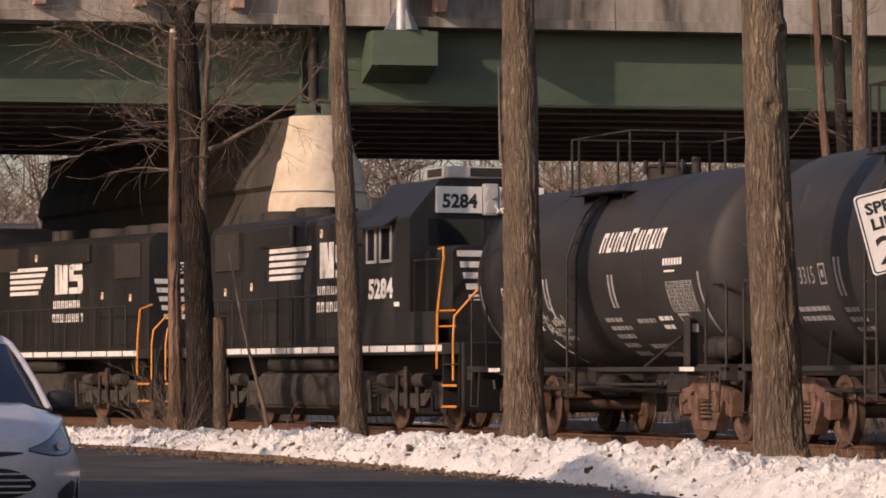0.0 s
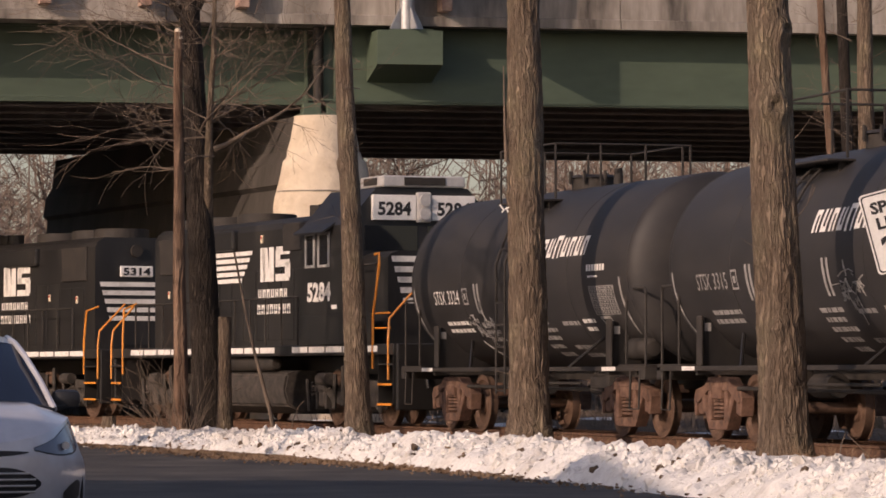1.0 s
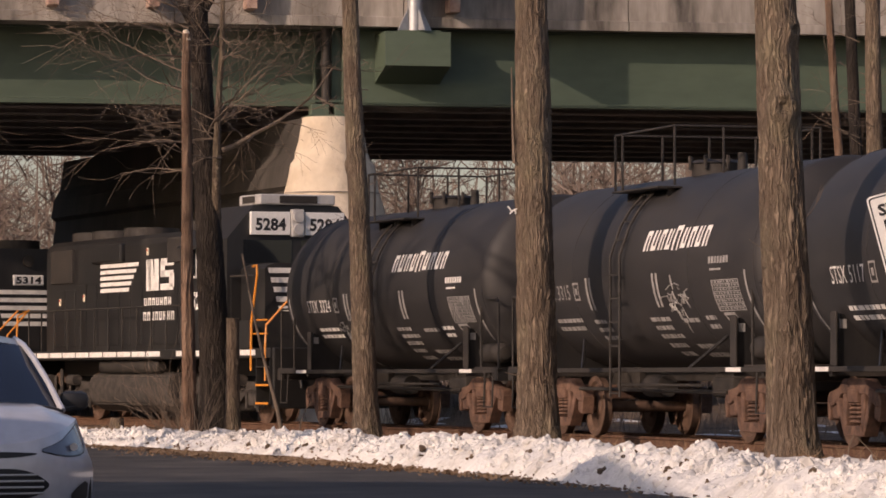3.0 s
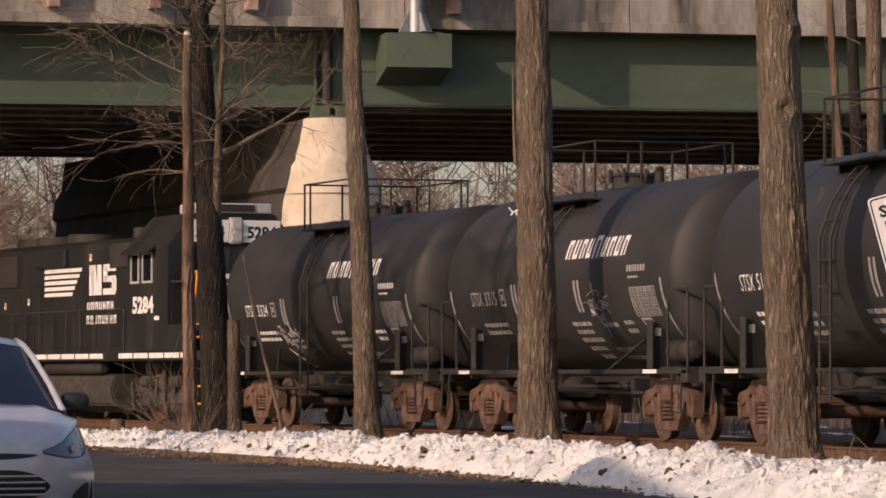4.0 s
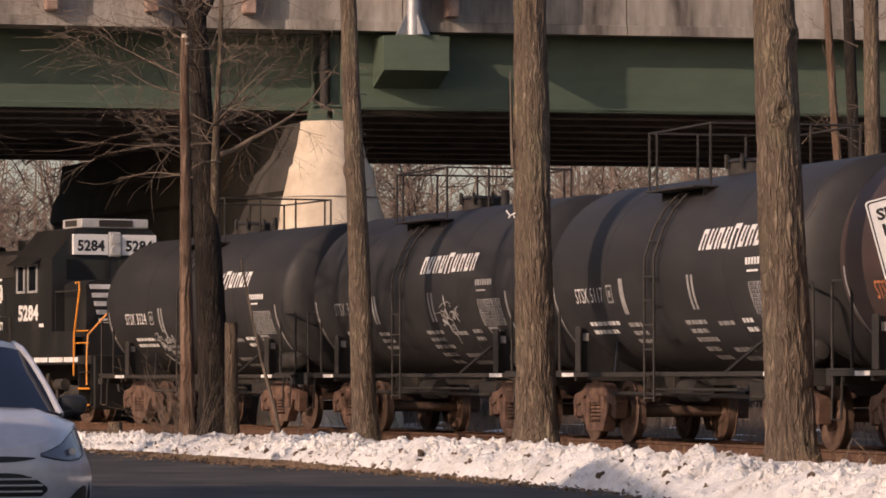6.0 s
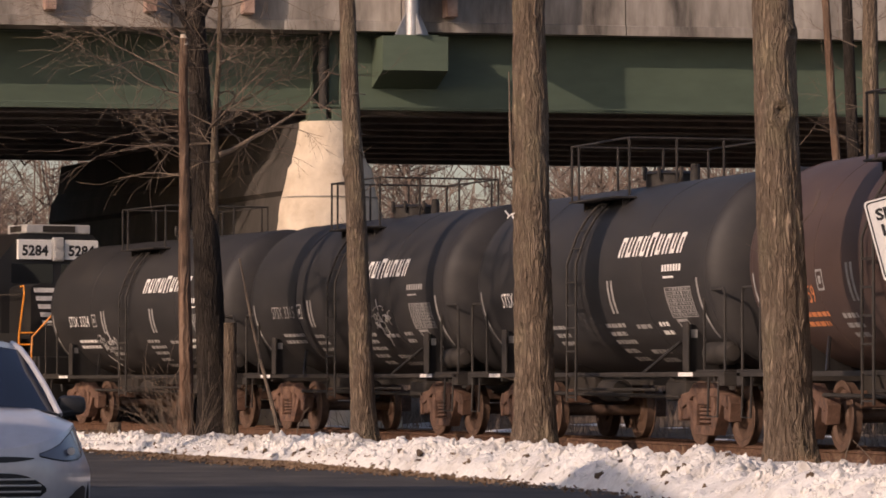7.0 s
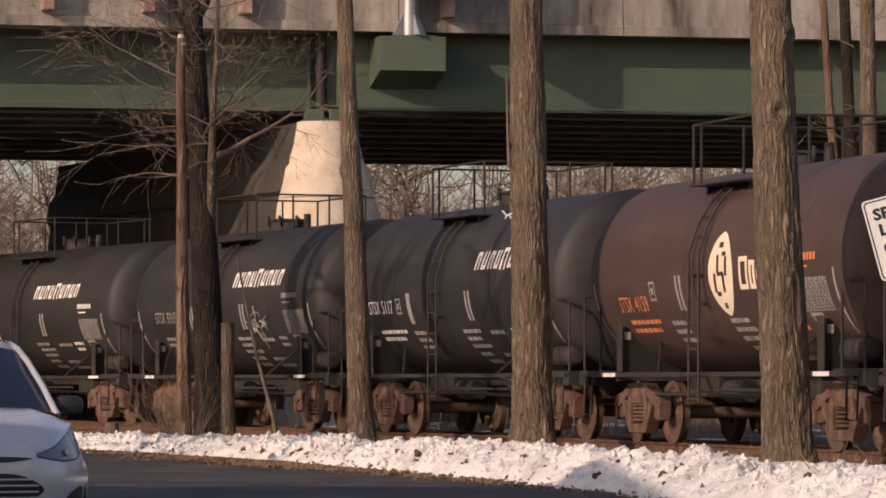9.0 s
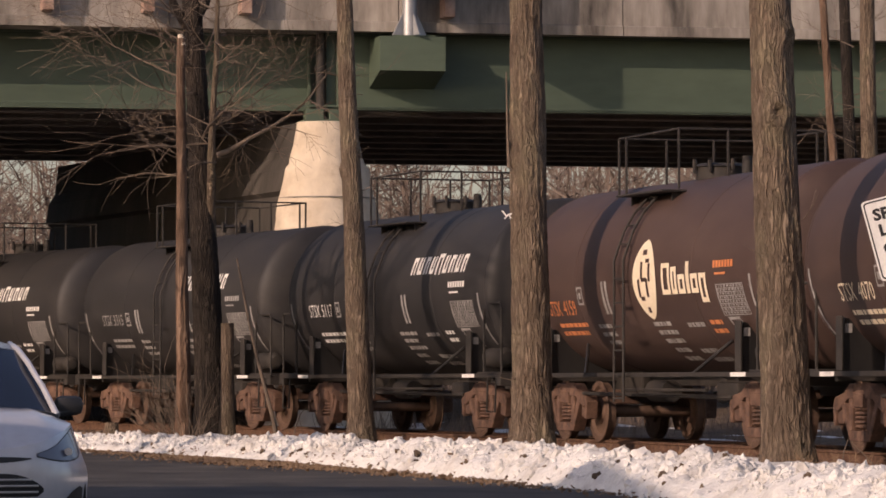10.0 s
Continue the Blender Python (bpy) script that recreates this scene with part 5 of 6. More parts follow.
        for k in (-0.9, -0.45, 0.45, 0.9):
            rod(b2, (e * 8.56, k, 1.0), (e * 8.66, k, 0.7), 0.03, seg=6)
        part("pilot", b2, M_BLACK, lo, "black end plate with hoses")
        knuckle_coupler(lo, e * 8.28, e)
    # fuel tank, reservoirs
    b2 = bmesh.new()
    o = [(-1.32, 0.95), (-1.38, 0.62), (-1.28, 0.34), (-0.95, 0.18), (0.95, 0.18), (1.28, 0.34), (1.38, 0.62), (1.32, 0.95), (1.1, 1.02), (-1.1, 1.02)]
    prism(b2, o, *S(-2.9, 2.3))
    for v in b2.verts:
        v.co = Vector((v.co.y, v.co.x, v.co.z))
    bmesh.ops.recalc_face_normals(b2, faces=b2.faces)
    bmesh.ops.bevel(b2, geom=b2.edges[:], offset=0.04, segments=2, affect="EDGES")
    part("fuel_tank", b2, M_TRUCKGREY, lo, "dusty dark fuel tank", smooth=True)
    for sgn in (-1, 1):
        tmp = bmesh.new()
        lathe(tmp, [(-1.9, 0), (-1.88, 0.1), (-1.8, 0.15), (1.8, 0.15), (1.88, 0.1), (1.9, 0)], 18)
        part("air_reservoir", tmp, M_UNDER, lo, m=pose(-0.4 * sg, sgn * 1.22, 1.16), smooth=True)
    wheels = []
    for xc in (-5.18, 5.18):
        for sgn in (-1, 1):
            l0, h0 = sorted((sgn * 0.98, sgn * 1.16))
            b2 = bmesh.new()
            prism(b2, [(-1.95, 0.62), (-1.85, 0.80), (-1.1, 0.84), (-0.7, 0.62), (0.7, 0.62), (1.1, 0.84), (1.85, 0.80), (1.95, 0.62), (1.1, 0.60), (0.75, 0.40), (-0.75, 0.40), (-1.1, 0.60)], l0, h0)
            for e in (-1, 1):
                bx(b2, e * 1.37 - 0.17, e * 1.37 + 0.17, l0, h0 + 0.03, 0.34, 0.70, 0.04)
                bx(b2, e * 1.37 - 0.30, e * 1.37 - 0.20, l0, h0, 0.30, 0.66)
                bx(b2, e * 1.37 + 0.20, e * 1.37 + 0.30, l0, h0, 0.30, 0.66)
                coil_spring(b2, e * 0.95, sgn * 1.1, 0.62, 0.88, 0.09, 4, 0.028)
                coil_spring(b2, e * 1.8, sgn * 1.1, 0.52, 0.80, 0.08, 4, 0.028)
                rod(b2, (e * 0.65, sgn * 1.25, 0.86), (e * 1.15, sgn * 1.25, 0.86), 0.12, seg=12)
                rod(b2, (e * 0.5, sgn * 1.2, 0.95), (e * 0.55, sgn * 1.2, 0.3), 0.04, seg=6)
                rod(b2, (e * 2.0, sgn * 1.2, 0.85), (e * 1.9, sgn * 1.2, 0.25), 0.04, seg=6)
            for k in range(4):
                bx(b2, -0.40, 0.40, l0 + 0.02, h0 + 0.02, 0.36 + 0.055 * k, 0.395 + 0.055 * k, 0.01)
            rod(b2, (0, sgn * 1.22, 0.35), (0, sgn * 1.22, 1.1), 0.05, seg=8)
            part("truck_frame", b2, M_TRUCKGREY, lo, "dusty grey cast truck frame", m=pose(xc, 0, 0))
        for e in (-1, 1):
            wheels.append(wheelset(lo, xc + e * 1.37, 0.508, M_WHEEL))
    return lo


black = tank_car("black tank car with white stencilled marks and rusty trucks", M_TANK)
CARS = [black] + [copy_thing(black, Matrix()) for _ in range(2)]
brown = tank_car("brown tank car with orange stencilled marks and a cream oval badge", M_BROWN)
CARS += [brown, copy_thing(brown, Matrix())]
for car, number, main, style in zip(CARS, ("3324", "3315", "5117", "4159", "4070"), (M_WHITE, M_GREYMARK, M_WHITE, M_ORANGEMARK, M_CREAM), ("scrawl", "scrawl2", "wide", "badge", "badge")):
    car_marks(car, number, main, style)
tagged(CARS[1], "black tank car with faded marks and a pale spray-paint scrawl")
tagged(CARS[2], "black tank car with wide pale bars and rusty trucks")
tagged(CARS[4], "brown tank car with cream stencilled marks")
LOCOS = [locomotive("black hood diesel locomotive with white stripes and orange grab rails", "5284", 1),
         locomotive("second black hood diesel locomotive coupled long hood first", "5314", -1)]


# ---------------------------------------------------------------- parked car, road sign, small things
def build_suv():
    car = empty("parked_suv", "silver-white compact SUV parked on the road facing the camera", "car", m=pose(-3.56, 33.0, 0.0, 0, 0, -73.0))
    HW = 0.91

    def tuck(z):
        """The flanks lean in above the bumper."""
        return 1 - 0.30 * max(0.0, min(z, 1.0) - 0.55) ** 0.8

    def zh(y):
        return 0.725 + 0.20 * (abs(y) / HW) ** 1.7

    def front(y, z):
        k = abs(y) / HW
        return -0.62 * k ** 3.4 - 0.04 * k - 0.55 * max(0.0, z - 0.60) ** 1.5 - 0.25 * max(0.0, 0.42 - z)

    ys = [HW * math.sin(math.pi / 2 * i / 16) for i in range(-16, 17)]
    bm = bmesh.new()
    rows = []
    for j in range(11):                       # bumper and front face
        rows.append([bm.verts.new((front(y, 0.22 + (zh(y) - 0.22) * j / 10), y, 0.22 + (zh(y) - 0.22) * j / 10)) for y in ys])
    for j in range(1, 11):                    # bonnet
        f = j / 10
        row = []
        for y in ys:
            k = abs(y) / HW
            x0, x1 = front(y, zh(y)), -1.30 - 0.12 * k * k
            z0, z1 = zh(y), 1.045 - 0.07 * k ** 3
            crease = 0.022 * math.exp(-((k - 0.66) / 0.07) ** 2) * math.sin(math.pi * f)
            row.append(bm.verts.new((x0 + (x1 - x0) * f, y * (1 - 0.02 * f), z0 + (z1 - z0) * (1 - (1 - f) ** 1.7) + 0.05 * math.sin(math.pi * f) * (1 - k ** 4) + crease)))
        rows.append(row)
    for x, z in ((-2.2, 1.03), (-3.4, 1.05), (-4.2, 1.03), (-4.4, 0.8), (-4.42, 0.3)):
        rows.append([bm.verts.new((x, y, z - 0.06 * (abs(y) / HW) ** 3)) for y in ys])
    for a, b in zip(rows, rows[1:]):
        for i in range(len(ys) - 1):
            bm.faces.new((a[i], b[i], b[i + 1], a[i + 1]))
    for e in (0, len(ys) - 1):                # flanks down to the sill
        low = [bm.verts.new((r[e].co.x, r[e].co.y * 0.97, 0.24)) for r in rows[10:-1]]
        top = [r[e] for r in rows[10:-1]]
        for i in range(len(low) - 1):
            bm.faces.new((top[i], top[i + 1], low[i + 1], low[i]))
    for v in bm.verts:
        v.co.y *= tuck(v.co.z)
    bmesh.ops.recalc_face_normals(bm, faces=bm.faces)
    part("body", bm, M_CARPAINT, car, smooth=True)
    # roof and pillars
    bm = bmesh.new()
    rr = []
    for x, z, hw in ((-2.08, 1.585, 0.60), (-2.4, 1.645, 0.64), (-3.0, 1.67, 0.65), (-3.7, 1.64, 0.63), (-4.1, 1.55, 0.60)):
        rr.append([bm.verts.new((x - 0.10 * (i / 6) ** 2, hw * i / 6, z - 0.055 * abs(i / 6) ** 3)) for i in range(-6, 7)])
    for a, b in zip(rr, rr[1:]):
        for i in range(12):
            bm.faces.new((a[i], b[i], b[i + 1], a[i + 1]))
    bmesh.ops.solidify(bm, geom=bm.faces[:], thickness=0.04)
    part("roof", bm, M_CARPAINT, car, smooth=True)
    for s in (-1, 1):
        bm = bmesh.new()
        tube(bm, [(-1.38, s * 0.80, 0.985), (-1.65, s * 0.735, 1.22), (-1.95, s * 0.665, 1.43), (-2.2, s * 0.625, 1.545), (-2.6, s * 0.63, 1.60)], [0.030, 0.026, 0.026, 0.026, 0.024], 8)
        part("pillar", bm, M_CARPAINT, car, "silver-white windscreen pillar", smooth=True)
        bm = bmesh.new()
        v = [bm.verts.new(q) for q in ((-1.5, s * 0.80, 1.0), (-4.0, s * 0.80, 1.02), (-3.95, s * 0.62, 1.53), (-2.3, s * 0.62, 1.56))]
        bm.faces.new(v)
        part("side_glass", bm, M_CARGLASS, car, "dark side glass")
    bm = bmesh.new()
    gr = []
    for j in range(9):
        f = j / 8
        gr.append([bm.verts.new((-1.30 - 0.80 * f - (0.12 - 0.02 * f) * (i / 8) ** 2, (0.79 - 0.175 * f) * i / 8, 1.03 + 0.555 * f + 0.02 * math.sin(math.pi * f) - 0.05 * abs(i / 8) ** 3)) for i in range(-8, 9)])
    for a, b in zip(gr, gr[1:]):
        for i in range(16):
            bm.faces.new((a[i], b[i], b[i + 1], a[i + 1]))
    bmesh.ops.recalc_face_normals(bm, faces=bm.faces)
    part("windscreen", bm, M_CARGLASS, car, "dark tinted windscreen", smooth=True)
    bm = bmesh.new()
    tube(bm, [(-1.27 - 0.12 * (i / 8) ** 2, 0.80 * i / 8, 1.04 - 0.06 * abs(i / 8) ** 3) for i in range(-8, 9)], 0.022, 6)
    part("cowl", bm, M_PLASTIC, car, "black plastic cowl")

    def skin(name, outline, mat, label, lift=0.006, parent=car, n=7):
        """A piece lying on the front skin: outline as (y, z0, z1) columns."""
        b2 = bmesh.new()
        cols = []
        for y, z0, z1 in outline:
            cols.append([b2.verts.new((front(y, z0 + (z1 - z0) * j / n) + lift, y, z0 + (z1 - z0) * j / n)) for j in range(n + 1)])
        for a, b in zip(cols, cols[1:]):
            for j in range(n):
                b2.faces.new((a[j], b[j], b[j + 1], a[j + 1]))
        for v in b2.verts:
            v.co.y *= tuck(v.co.z)
        bmesh.ops.recalc_face_normals(b2, faces=b2.faces)
        return part(name, b2, mat, parent, label, smooth=True)

    for s in (-1, 1):
        o = [(0.38, 0.672, 0.68), (0.50, 0.645, 0.715), (0.61, 0.63, 0.755), (0.69, 0.63, 0.80), (0.77, 0.638, 0.84), (0.84, 0.66, 0.872), (0.885, 0.70, 0.885)]
        rim = skin("headlamp_rim", [(s * y, a - 0.012, b + 0.006) for y, a, b in o], M_PLASTIC, "dark headlamp seam", 0.004)
        lamp = skin("headlamp", [(s * y, a, b) for y, a, b in o], M_LENS, "swept-back clear headlamp", 0.012)
        b2 = bmesh.new()
        yy = s * 0.66
        rod(b2, (front(yy, 0.70) - 0.02, yy, 0.70), (front(yy, 0.70) + 0.018, yy, 0.70), 0.028, 0.032, 18)
        part("projector", b2, M_ALU, lamp, "round projector lamp", smooth=True)
        skin("fog_lamp", [(s * 0.64, 0.27, 0.32), (s * 0.71, 0.25, 0.38), (s * 0.79, 0.25, 0.42), (s * 0.83, 0.29, 0.40)], M_PLASTIC, "black fog lamp recess", 0.008)
        b2 = bmesh.new()
        bx(b2, -1.70, -1.56, s * 0.95 - 0.125, s * 0.95 + 0.125, 0.985, 1.15, 0.06)
        rod(b2, (-1.60, s * 0.80, 0.99), (-1.60, s * 0.95, 1.02), 0.035, seg=8)
        part("mirror", b2, M_PLASTIC, car, "black door mirror", smooth=True)
        for x in (-0.88, -3.55):
            b2 = bmesh.new()
            lathe(b2, [(-0.1, 0.0), (-0.1, 0.3), (-0.09, 0.33), (0.09, 0.33), (0.1, 0.3), (0.1, 0.0)], 30)
            bmesh.ops.rotate(b2, verts=b2.verts, matrix=Matrix.Rotation(math.pi / 2, 3, "Z"))
            wheel = part("wheel", b2, M_RUBBER, car, "black tyre", m=pose(x, s * 0.78, 0.33), smooth=True)
            b2 = bmesh.new()
            rod(b2, (0, s * 0.101, 0), (0, s * 0.106, 0), 0.2, seg=20)
            part("rim", b2, M_ALU, wheel)
    skin("upper_grille", [(y, 0.615 + 0.03 * (abs(y) / 0.33) ** 2, 0.665 - 0.012 * (abs(y) / 0.33) ** 2) for y in [0.33 * i / 6 for i in range(-6, 7)]], M_PLASTIC, "black slot grille under the bonnet edge", 0.006)
    skin("lower_grille", [(y, 0.28 + 0.10 * (abs(y) / 0.42) ** 4, 0.53 - 0.12 * (abs(y) / 0.42) ** 3) for y in [0.42 * i / 8 for i in range(-8, 9)]], M_PLASTIC, "black hexagonal lower grille", 0.005)
    for z in (0.33, 0.38, 0.43, 0.48):
        hw = 0.31 if z > 0.46 else 0.37
        b2 = bmesh.new()
        tube(b2, [(front(hw * i / 8, z) + 0.012, hw * i / 8, z) for i in range(-8, 9)], 0.009, 6)
        part("grille_bar", b2, M_ALU, car, "bright grille bar")


def build_shade_building():
    """Unseen two-storey building, added beside the road to shade it and the parked car."""
    h = empty("brick_building", "unseen two-storey brick building with a low wing, added beside the road for its shade", "building", m=pose(-16.5, 31.2, 0))
    part("wall", bx(bmesh.new(), -4.5, 4.0, -4.2, 4.2, -0.1, 8.5), M_BRICK, h)
    part("roof", bx(bmesh.new(), -4.7, 4.2, -4.4, 4.4, 8.51, 8.8, 0.03), M_CONC, h, "flat grey roof edge")
    # low wing, added to cast shade on the parked car
    part("wall", bx(bmesh.new(), -4.5, 6.5, -12.2, -4.21, -0.1, 4.8), M_BRICK, h, "brick wall of the added low wing")
    part("roof", bx(bmesh.new(), -4.7, 6.7, -12.4, -4.42, 4.81, 5.05, 0.03), M_CONC, h, "flat grey roof edge")
    for y in (-3.0, 0.8):
        for z in (1.0, 4.6):
            w = part("window", bx(bmesh.new(), 4.002, 4.03, y, y + 1.3, z, z + 1.7), M_GLASS, h, "dark window pane")
            part("sill", bx(bmesh.new(), 4.002, 4.12, y - 0.1, y + 1.4, z - 0.12, z - 0.02, 0.01), M_CONC, w)


def build_sign():
    s = empty("speed_limit_sign", "white speed limit sign on a leaning metal post", "road sign", m=pose(4.32, 38.0, 2.64, 0, -15, 0))
    bm = bmesh.new()

    def rounded(w, h, r, z, hole=None):
        pts = []
        for cx, cy, a0 in ((w - r, h - r, 0), (-w + r, h - r, 90), (-w + r, -h + r, 180), (w - r, -h + r, 270)):
            pts += [(cx + r * math.cos(math.radians(a0 + k * 15)), cy + r * math.sin(math.radians(a0 + k * 15))) for k in range(7)]
        return pts
    prism(bm, rounded(0.305, 0.38, 0.04, 0), -0.003, 0.0)
    part("sign_plate", bm, M_SIGN, s, "white reflective plate")
    bm = bmesh.new()
    a, b = rounded(0.29, 0.365, 0.035, 0), rounded(0.277, 0.352, 0.028, 0)
    va, vb = [bm.verts.new((x, -0.006, z)) for x, z in a], [bm.verts.new((x, -0.006, z)) for x, z in b]
    for i in range(len(a)):
        bm.faces.new((va[i], va[(i + 1) % len(a)], vb[(i + 1) % len(a)], vb[i]))
    part("sign_border", bm, M_SIGNBLACK, s, "black border line")
    for text, h, z, w in (("SPEED", 0.105, 0.185, 0.45), ("LIMIT", 0.105, 0.035, 0.40), ("25", 0.26, -0.29, 0.42)):
        part("sign_text", letters(text, h, -w / 2, z, w, False, -0.006, "side", 0.006), M_SIGNBLACK, s, "black sign lettering")
    bm = bmesh.new()
    bx(bm, -0.03, 0.03, 0.004, 0.045, -2.75, 0.36, 0.006)
    part("post", bm, M_GALV, s, "grey channel post")
    for z in (0.25, -0.25):
        bm = bmesh.new()
        rod(bm, (0, -0.012, z), (0, 0.01, z), 0.012, seg=8)
        part("bolt", bm, M_GALV, s)


def build_small_things():
    rng = random.Random(44)

    def spot(px, y, z=0.1):
        return pose(at_pixel_line(px, y), y, z)
    # cut stump
    st = empty("tree_stump", "small weathered tree stump by the rails", "stump", m=spot(205, 78.0, 0.08))
    bm = bmesh.new()
    trunk_mesh(bm, 0, 0, 0, 0.42, 0.13, 0.11, (0.05, 0), 20, 0.03, seed=31)
    part("stump_wood", bm, M_BARK, st, smooth=True)
    # leaning dead stick and saplings
    def stick(name, label, m, paths, mat=M_TWIG):
        ob = empty(name, label, "branch", m=m)
        for pts, r in paths:
            b2 = bmesh.new()
            tube(b2, pts, [r * (1 - 0.6 * i / (len(pts) - 1)) for i in range(len(pts))], 7)
            part("stem", b2, mat, ob, smooth=True)
    stick("dead_stick", "thin dead stem leaning beside the rails", spot(503, 74.0, 0.1), [([(0, 0, 0), (-0.10, 0, 0.55), (-0.22, 0, 1.0), (-0.38, 0.05, 1.6), (-0.52, 0.05, 2.2), (-0.75, 0.1, 3.4)], 0.045), ([(-0.10, 0, 0.55), (-0.02, 0.02, 0.3), (0.02, 0.02, 0.0)], 0.025)])
    stick("sapling", "thin pale sapling stem", spot(528, 74.5, 0.1), [([(0, 0, 0), (0.06, 0, 0.35), (0.16, 0, 0.6), (0.27, 0, 0.72)], 0.014)])
    stick("sapling", "pair of thin bent dead stems in snow", spot(1500, 50.5, 0.15), [([(0, 0, 0), (0.02, 0, 0.25), (0.08, 0, 0.42)], 0.012), ([(0.45, 0, 0.02), (0.25, 0, 0.25), (0.1, 0, 0.40)], 0.010), ([(0, 0, 0.02), (0.06, 0, 0.1), (0.14, 0, 0.06)], 0.016)])
    # brambles and sprouts round the clump of trunks
    for px, y, n, h, side, cat in ((318, 76.4, 26, 1.3, -0.5, "bare brown bramble sprouts"), (352, 75.6, 14, 1.5, 0.0, "bare upright sprouts")):
        bm = bmesh.new()
        for k in range(n):
            p = Vector((rng.gauss(0, 0.12), rng.gauss(0, 0.15), 0))
            d = Vector((side + rng.gauss(0, 0.35), rng.gauss(0, 0.3), 1.0))
            branch(bm, p, d, h * rng.uniform(0.5, 1.1), 0.009, 1, rng, kids=3, seg=3, spread=0.6)
        tagged(part("bramble", bm, M_TWIG, None, m=spot(px, y, 0.1)), cat + " at the foot of the trunks", "bramble", kind="stuff")
    # dry leaves and clods strewn along the snowbank's foot
    bm = bmesh.new()
    for k in range(6600):
        s = rng.gauss(-2, 9)
        w = rng.gauss(6.38, 0.22) if rng.random() < 0.8 else rng.uniform(2.2, 3.2)
        if k > 4200:                          # a wider drift of litter where the bank bends back
            s, w = rng.gauss(-1.0, 3.2), 6.2 + abs(rng.gauss(0, 0.5))
        x, y = track(s, w)
        z = max(ground_height(x, y), 0.0 if w > ROAD_W - 0.6 else -1, snow_height(s, w)) + 0.012
        r = rng.uniform(0.012, 0.04)
        a = rng.uniform(0, math.tau)
        tilt = Vector((rng.gauss(0, 0.5), rng.gauss(0, 0.5), 1)).normalized()
        e1 = tilt.orthogonal().normalized()
        e2 = tilt.cross(e1)
        c = Vector((x, y, z + r * 0.4))
        ring = [bm.verts.new(c + (e1 * math.cos(a + q) + e2 * math.sin(a + q)) * r * (1 if i % 2 else 0.6) + tilt * (0.012 if i % 2 else 0)) for i, q in enumerate((0, 1.1, 2.2, 3.3, 4.4, 5.5))]
        bm.faces.new(ring)
    tagged(part("dead_leaves", bm, M_LEAF), "brown dead leaves and clods strewn by the snowbank", "leaves", kind="stuff")
    # snow clods, crumbly lumps piled most thickly along the bank's front, and dark earth clods among them
    def clods(name, n, mat, place, size, label, cat):
        ico = bmesh.new()
        bmesh.ops.create_icosphere(ico, subdivisions=2, radius=1.0)
        base = [v.co.copy() for v in ico.verts]
        tri = [[v.index for v in f.verts] for f in ico.faces]
        ico.free()
        verts, faces = [], []
        for k in range(n):
            s, w = place()
            x, y = track(s, w)
            r = size()
            z = max(snow_height(s, w), 0.0 if w > ROAD_W - 0.6 else -1) + r * rng.uniform(-0.35, 0.15)
            turn = Euler((rng.random() * 6, rng.random() * 6, rng.random() * 6)).to_matrix()
            sq = (rng.uniform(0.8, 1.2), rng.uniform(0.6, 1.0), rng.uniform(0.55, 0.9))
            o = len(verts)
            for b in base:
                f = 1 + 0.55 * noise.noise(b * 1.7 + Vector((k * 1.37, 0, 0))) + 0.55 * noise.noise(b * 3.7 + Vector((0, k * 1.71, 0)))
                q = turn @ Vector((b.x * sq[0], b.y * sq[1], b.z * sq[2])) * (r * f)
                verts.append((x + q.x, y + q.y, z + q.z))
            faces += [[o + i for i in f] for f in tri]
        me = bpy.data.meshes.new(name)
        me.from_pydata(verts, [], faces)
        me.materials.append(mat)
        tagged(new(name, me), label, cat, kind="stuff")
    front_line = lambda: (rng.uniform(-30, 28), rng.gauss(5.38, 0.30))
    clods("snow_clods", 5200, M_SNOW, front_line, lambda: min(0.095, 0.017 * math.exp(abs(rng.gauss(0, 0.75)))), "loose white clods of ploughed snow on the bank", "snow")
    clods("earth_clods", 130, M_GROUND, lambda: (rng.uniform(-28, 24), rng.gauss(5.7, 0.3)), lambda: rng.uniform(0.025, 0.06), "dark brown earth clods in the ploughed snow", "earth")
    # dry grass tufts by the rails
    bm = bmesh.new()
    for k in range(2600):
        s, w = rng.uniform(-34, 24), rng.choice((rng.gauss(2.35, 0.15), rng.gauss(2.8, 0.3), rng.gauss(-2.9, 0.3)))
        if noise.noise(Vector((s * 0.6, w, 50))) < 0.0:
            continue
        x, y = track(s, w)
        z = max(ground_height(x, y), snow_height(s, w) if w > 2.2 else -1)
        e = Vector((x + rng.gauss(0, 0.08), y + rng.gauss(0, 0.08), z + rng.uniform(0.04, 0.2)))
        tube(bm, [(x, y, z - 0.02), e], [0.006, 0.002], 3)
    tagged(part("dry_grass", bm, M_LEAF), "dry brown grass tufts beside the track", "grass", kind="stuff")


M_BRICK = material("brick", ((0.20, 0.09, 0.06), (0.30, 0.15, 0.10)), 3, 0.9, bump=0.3)
M_LEAF = material("dead_leaf", ((0.10, 0.06, 0.035), (0.21, 0.135, 0.08), (0.30, 0.21, 0.13)), 5, 0.9, bump=0)
build_suv()
build_shade_building()
build_sign()
build_small_things()


# ---------------------------------------------------------------- motion
TRAIN = [(ob, 0.92 + 12.93 * i) for i, ob in enumerate(CARS)] + [(LOCOS[0], -14.32), (LOCOS[1], -32.37)]


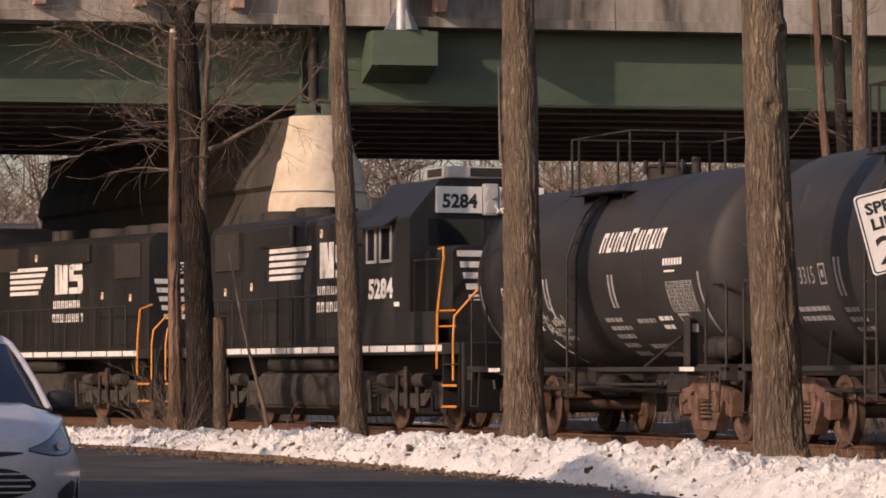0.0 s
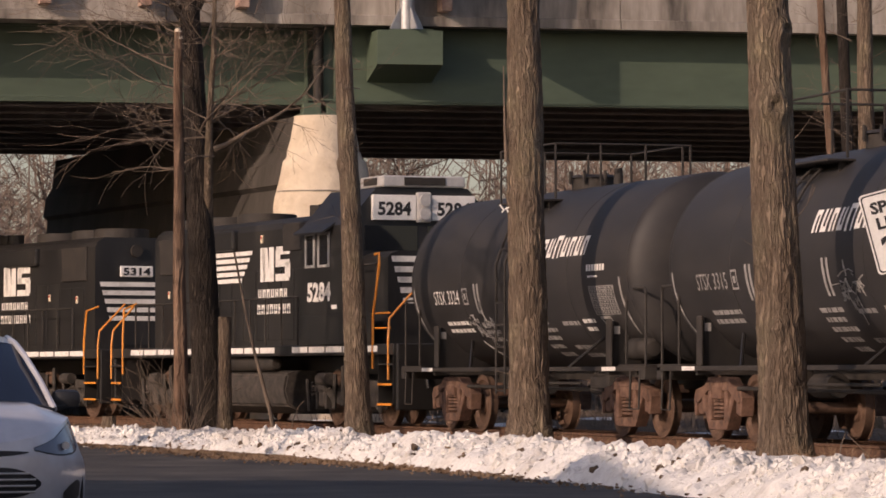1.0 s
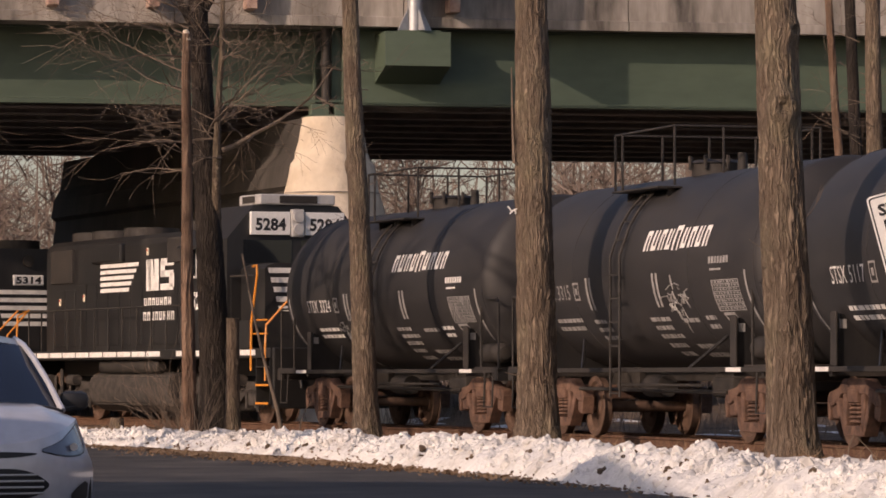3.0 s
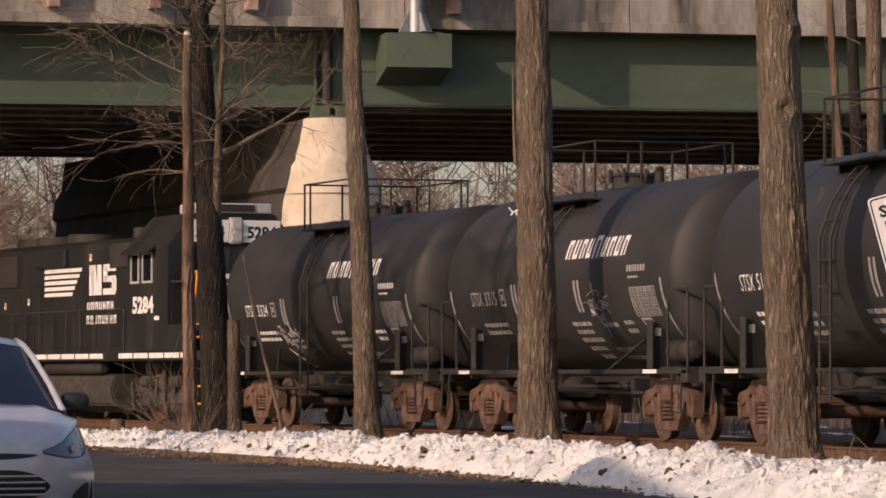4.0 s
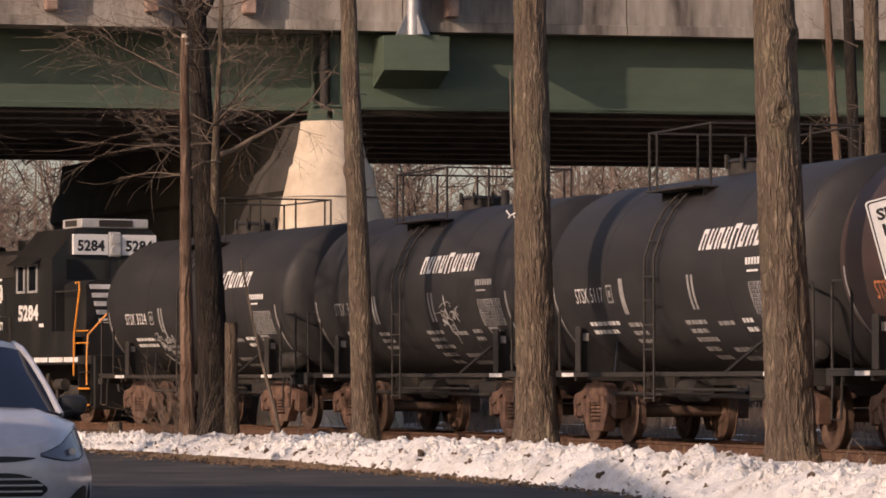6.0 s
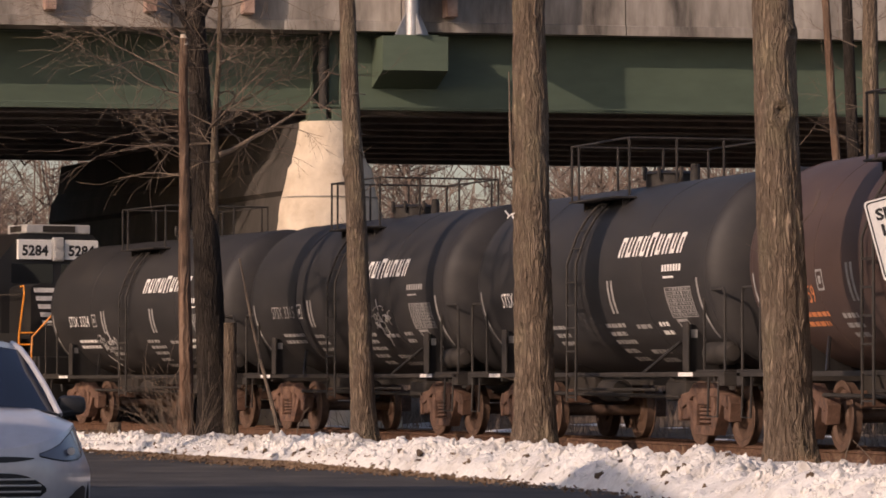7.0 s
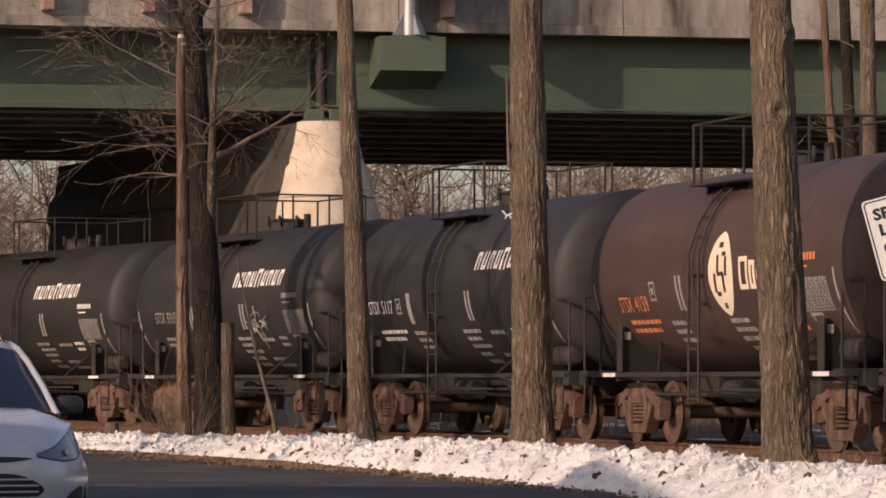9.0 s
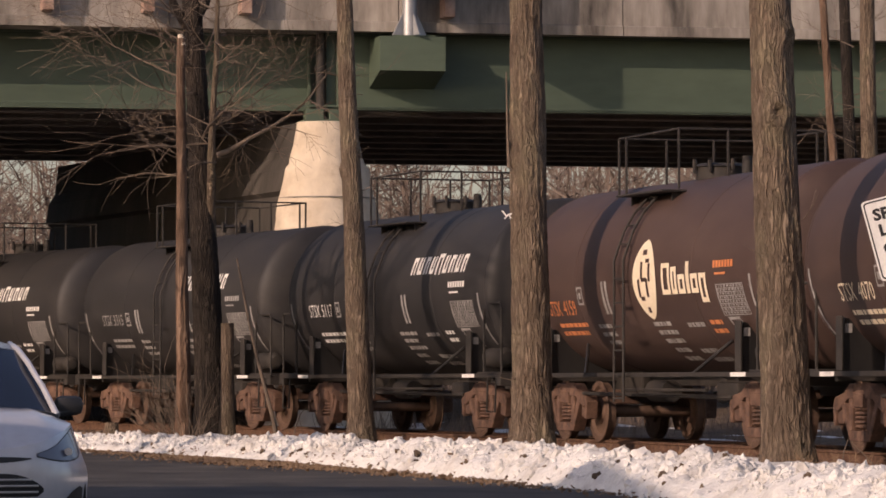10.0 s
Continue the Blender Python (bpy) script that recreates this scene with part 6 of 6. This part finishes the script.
def motions():
    for ob, s0 in TRAIN:
        inset = 0.062 if ob in LOCOS else 0.044       # keeps the trucks over the rails on the curve
        walk(ob, [(k * 0.5, track_pose(s0 + gone(k * 0.5), inset, RAIL)) for k in range(21)])
        for w in ob.children:
            if w.name.startswith("wheelset"):
                x, r = w.location.x, w.location.z
                walk(w, [(k * 0.1, pose(x, 0, r) @ Matrix.Rotation(gone(k * 0.1) / r, 4, "Y")) for k in range(101)])


motions()
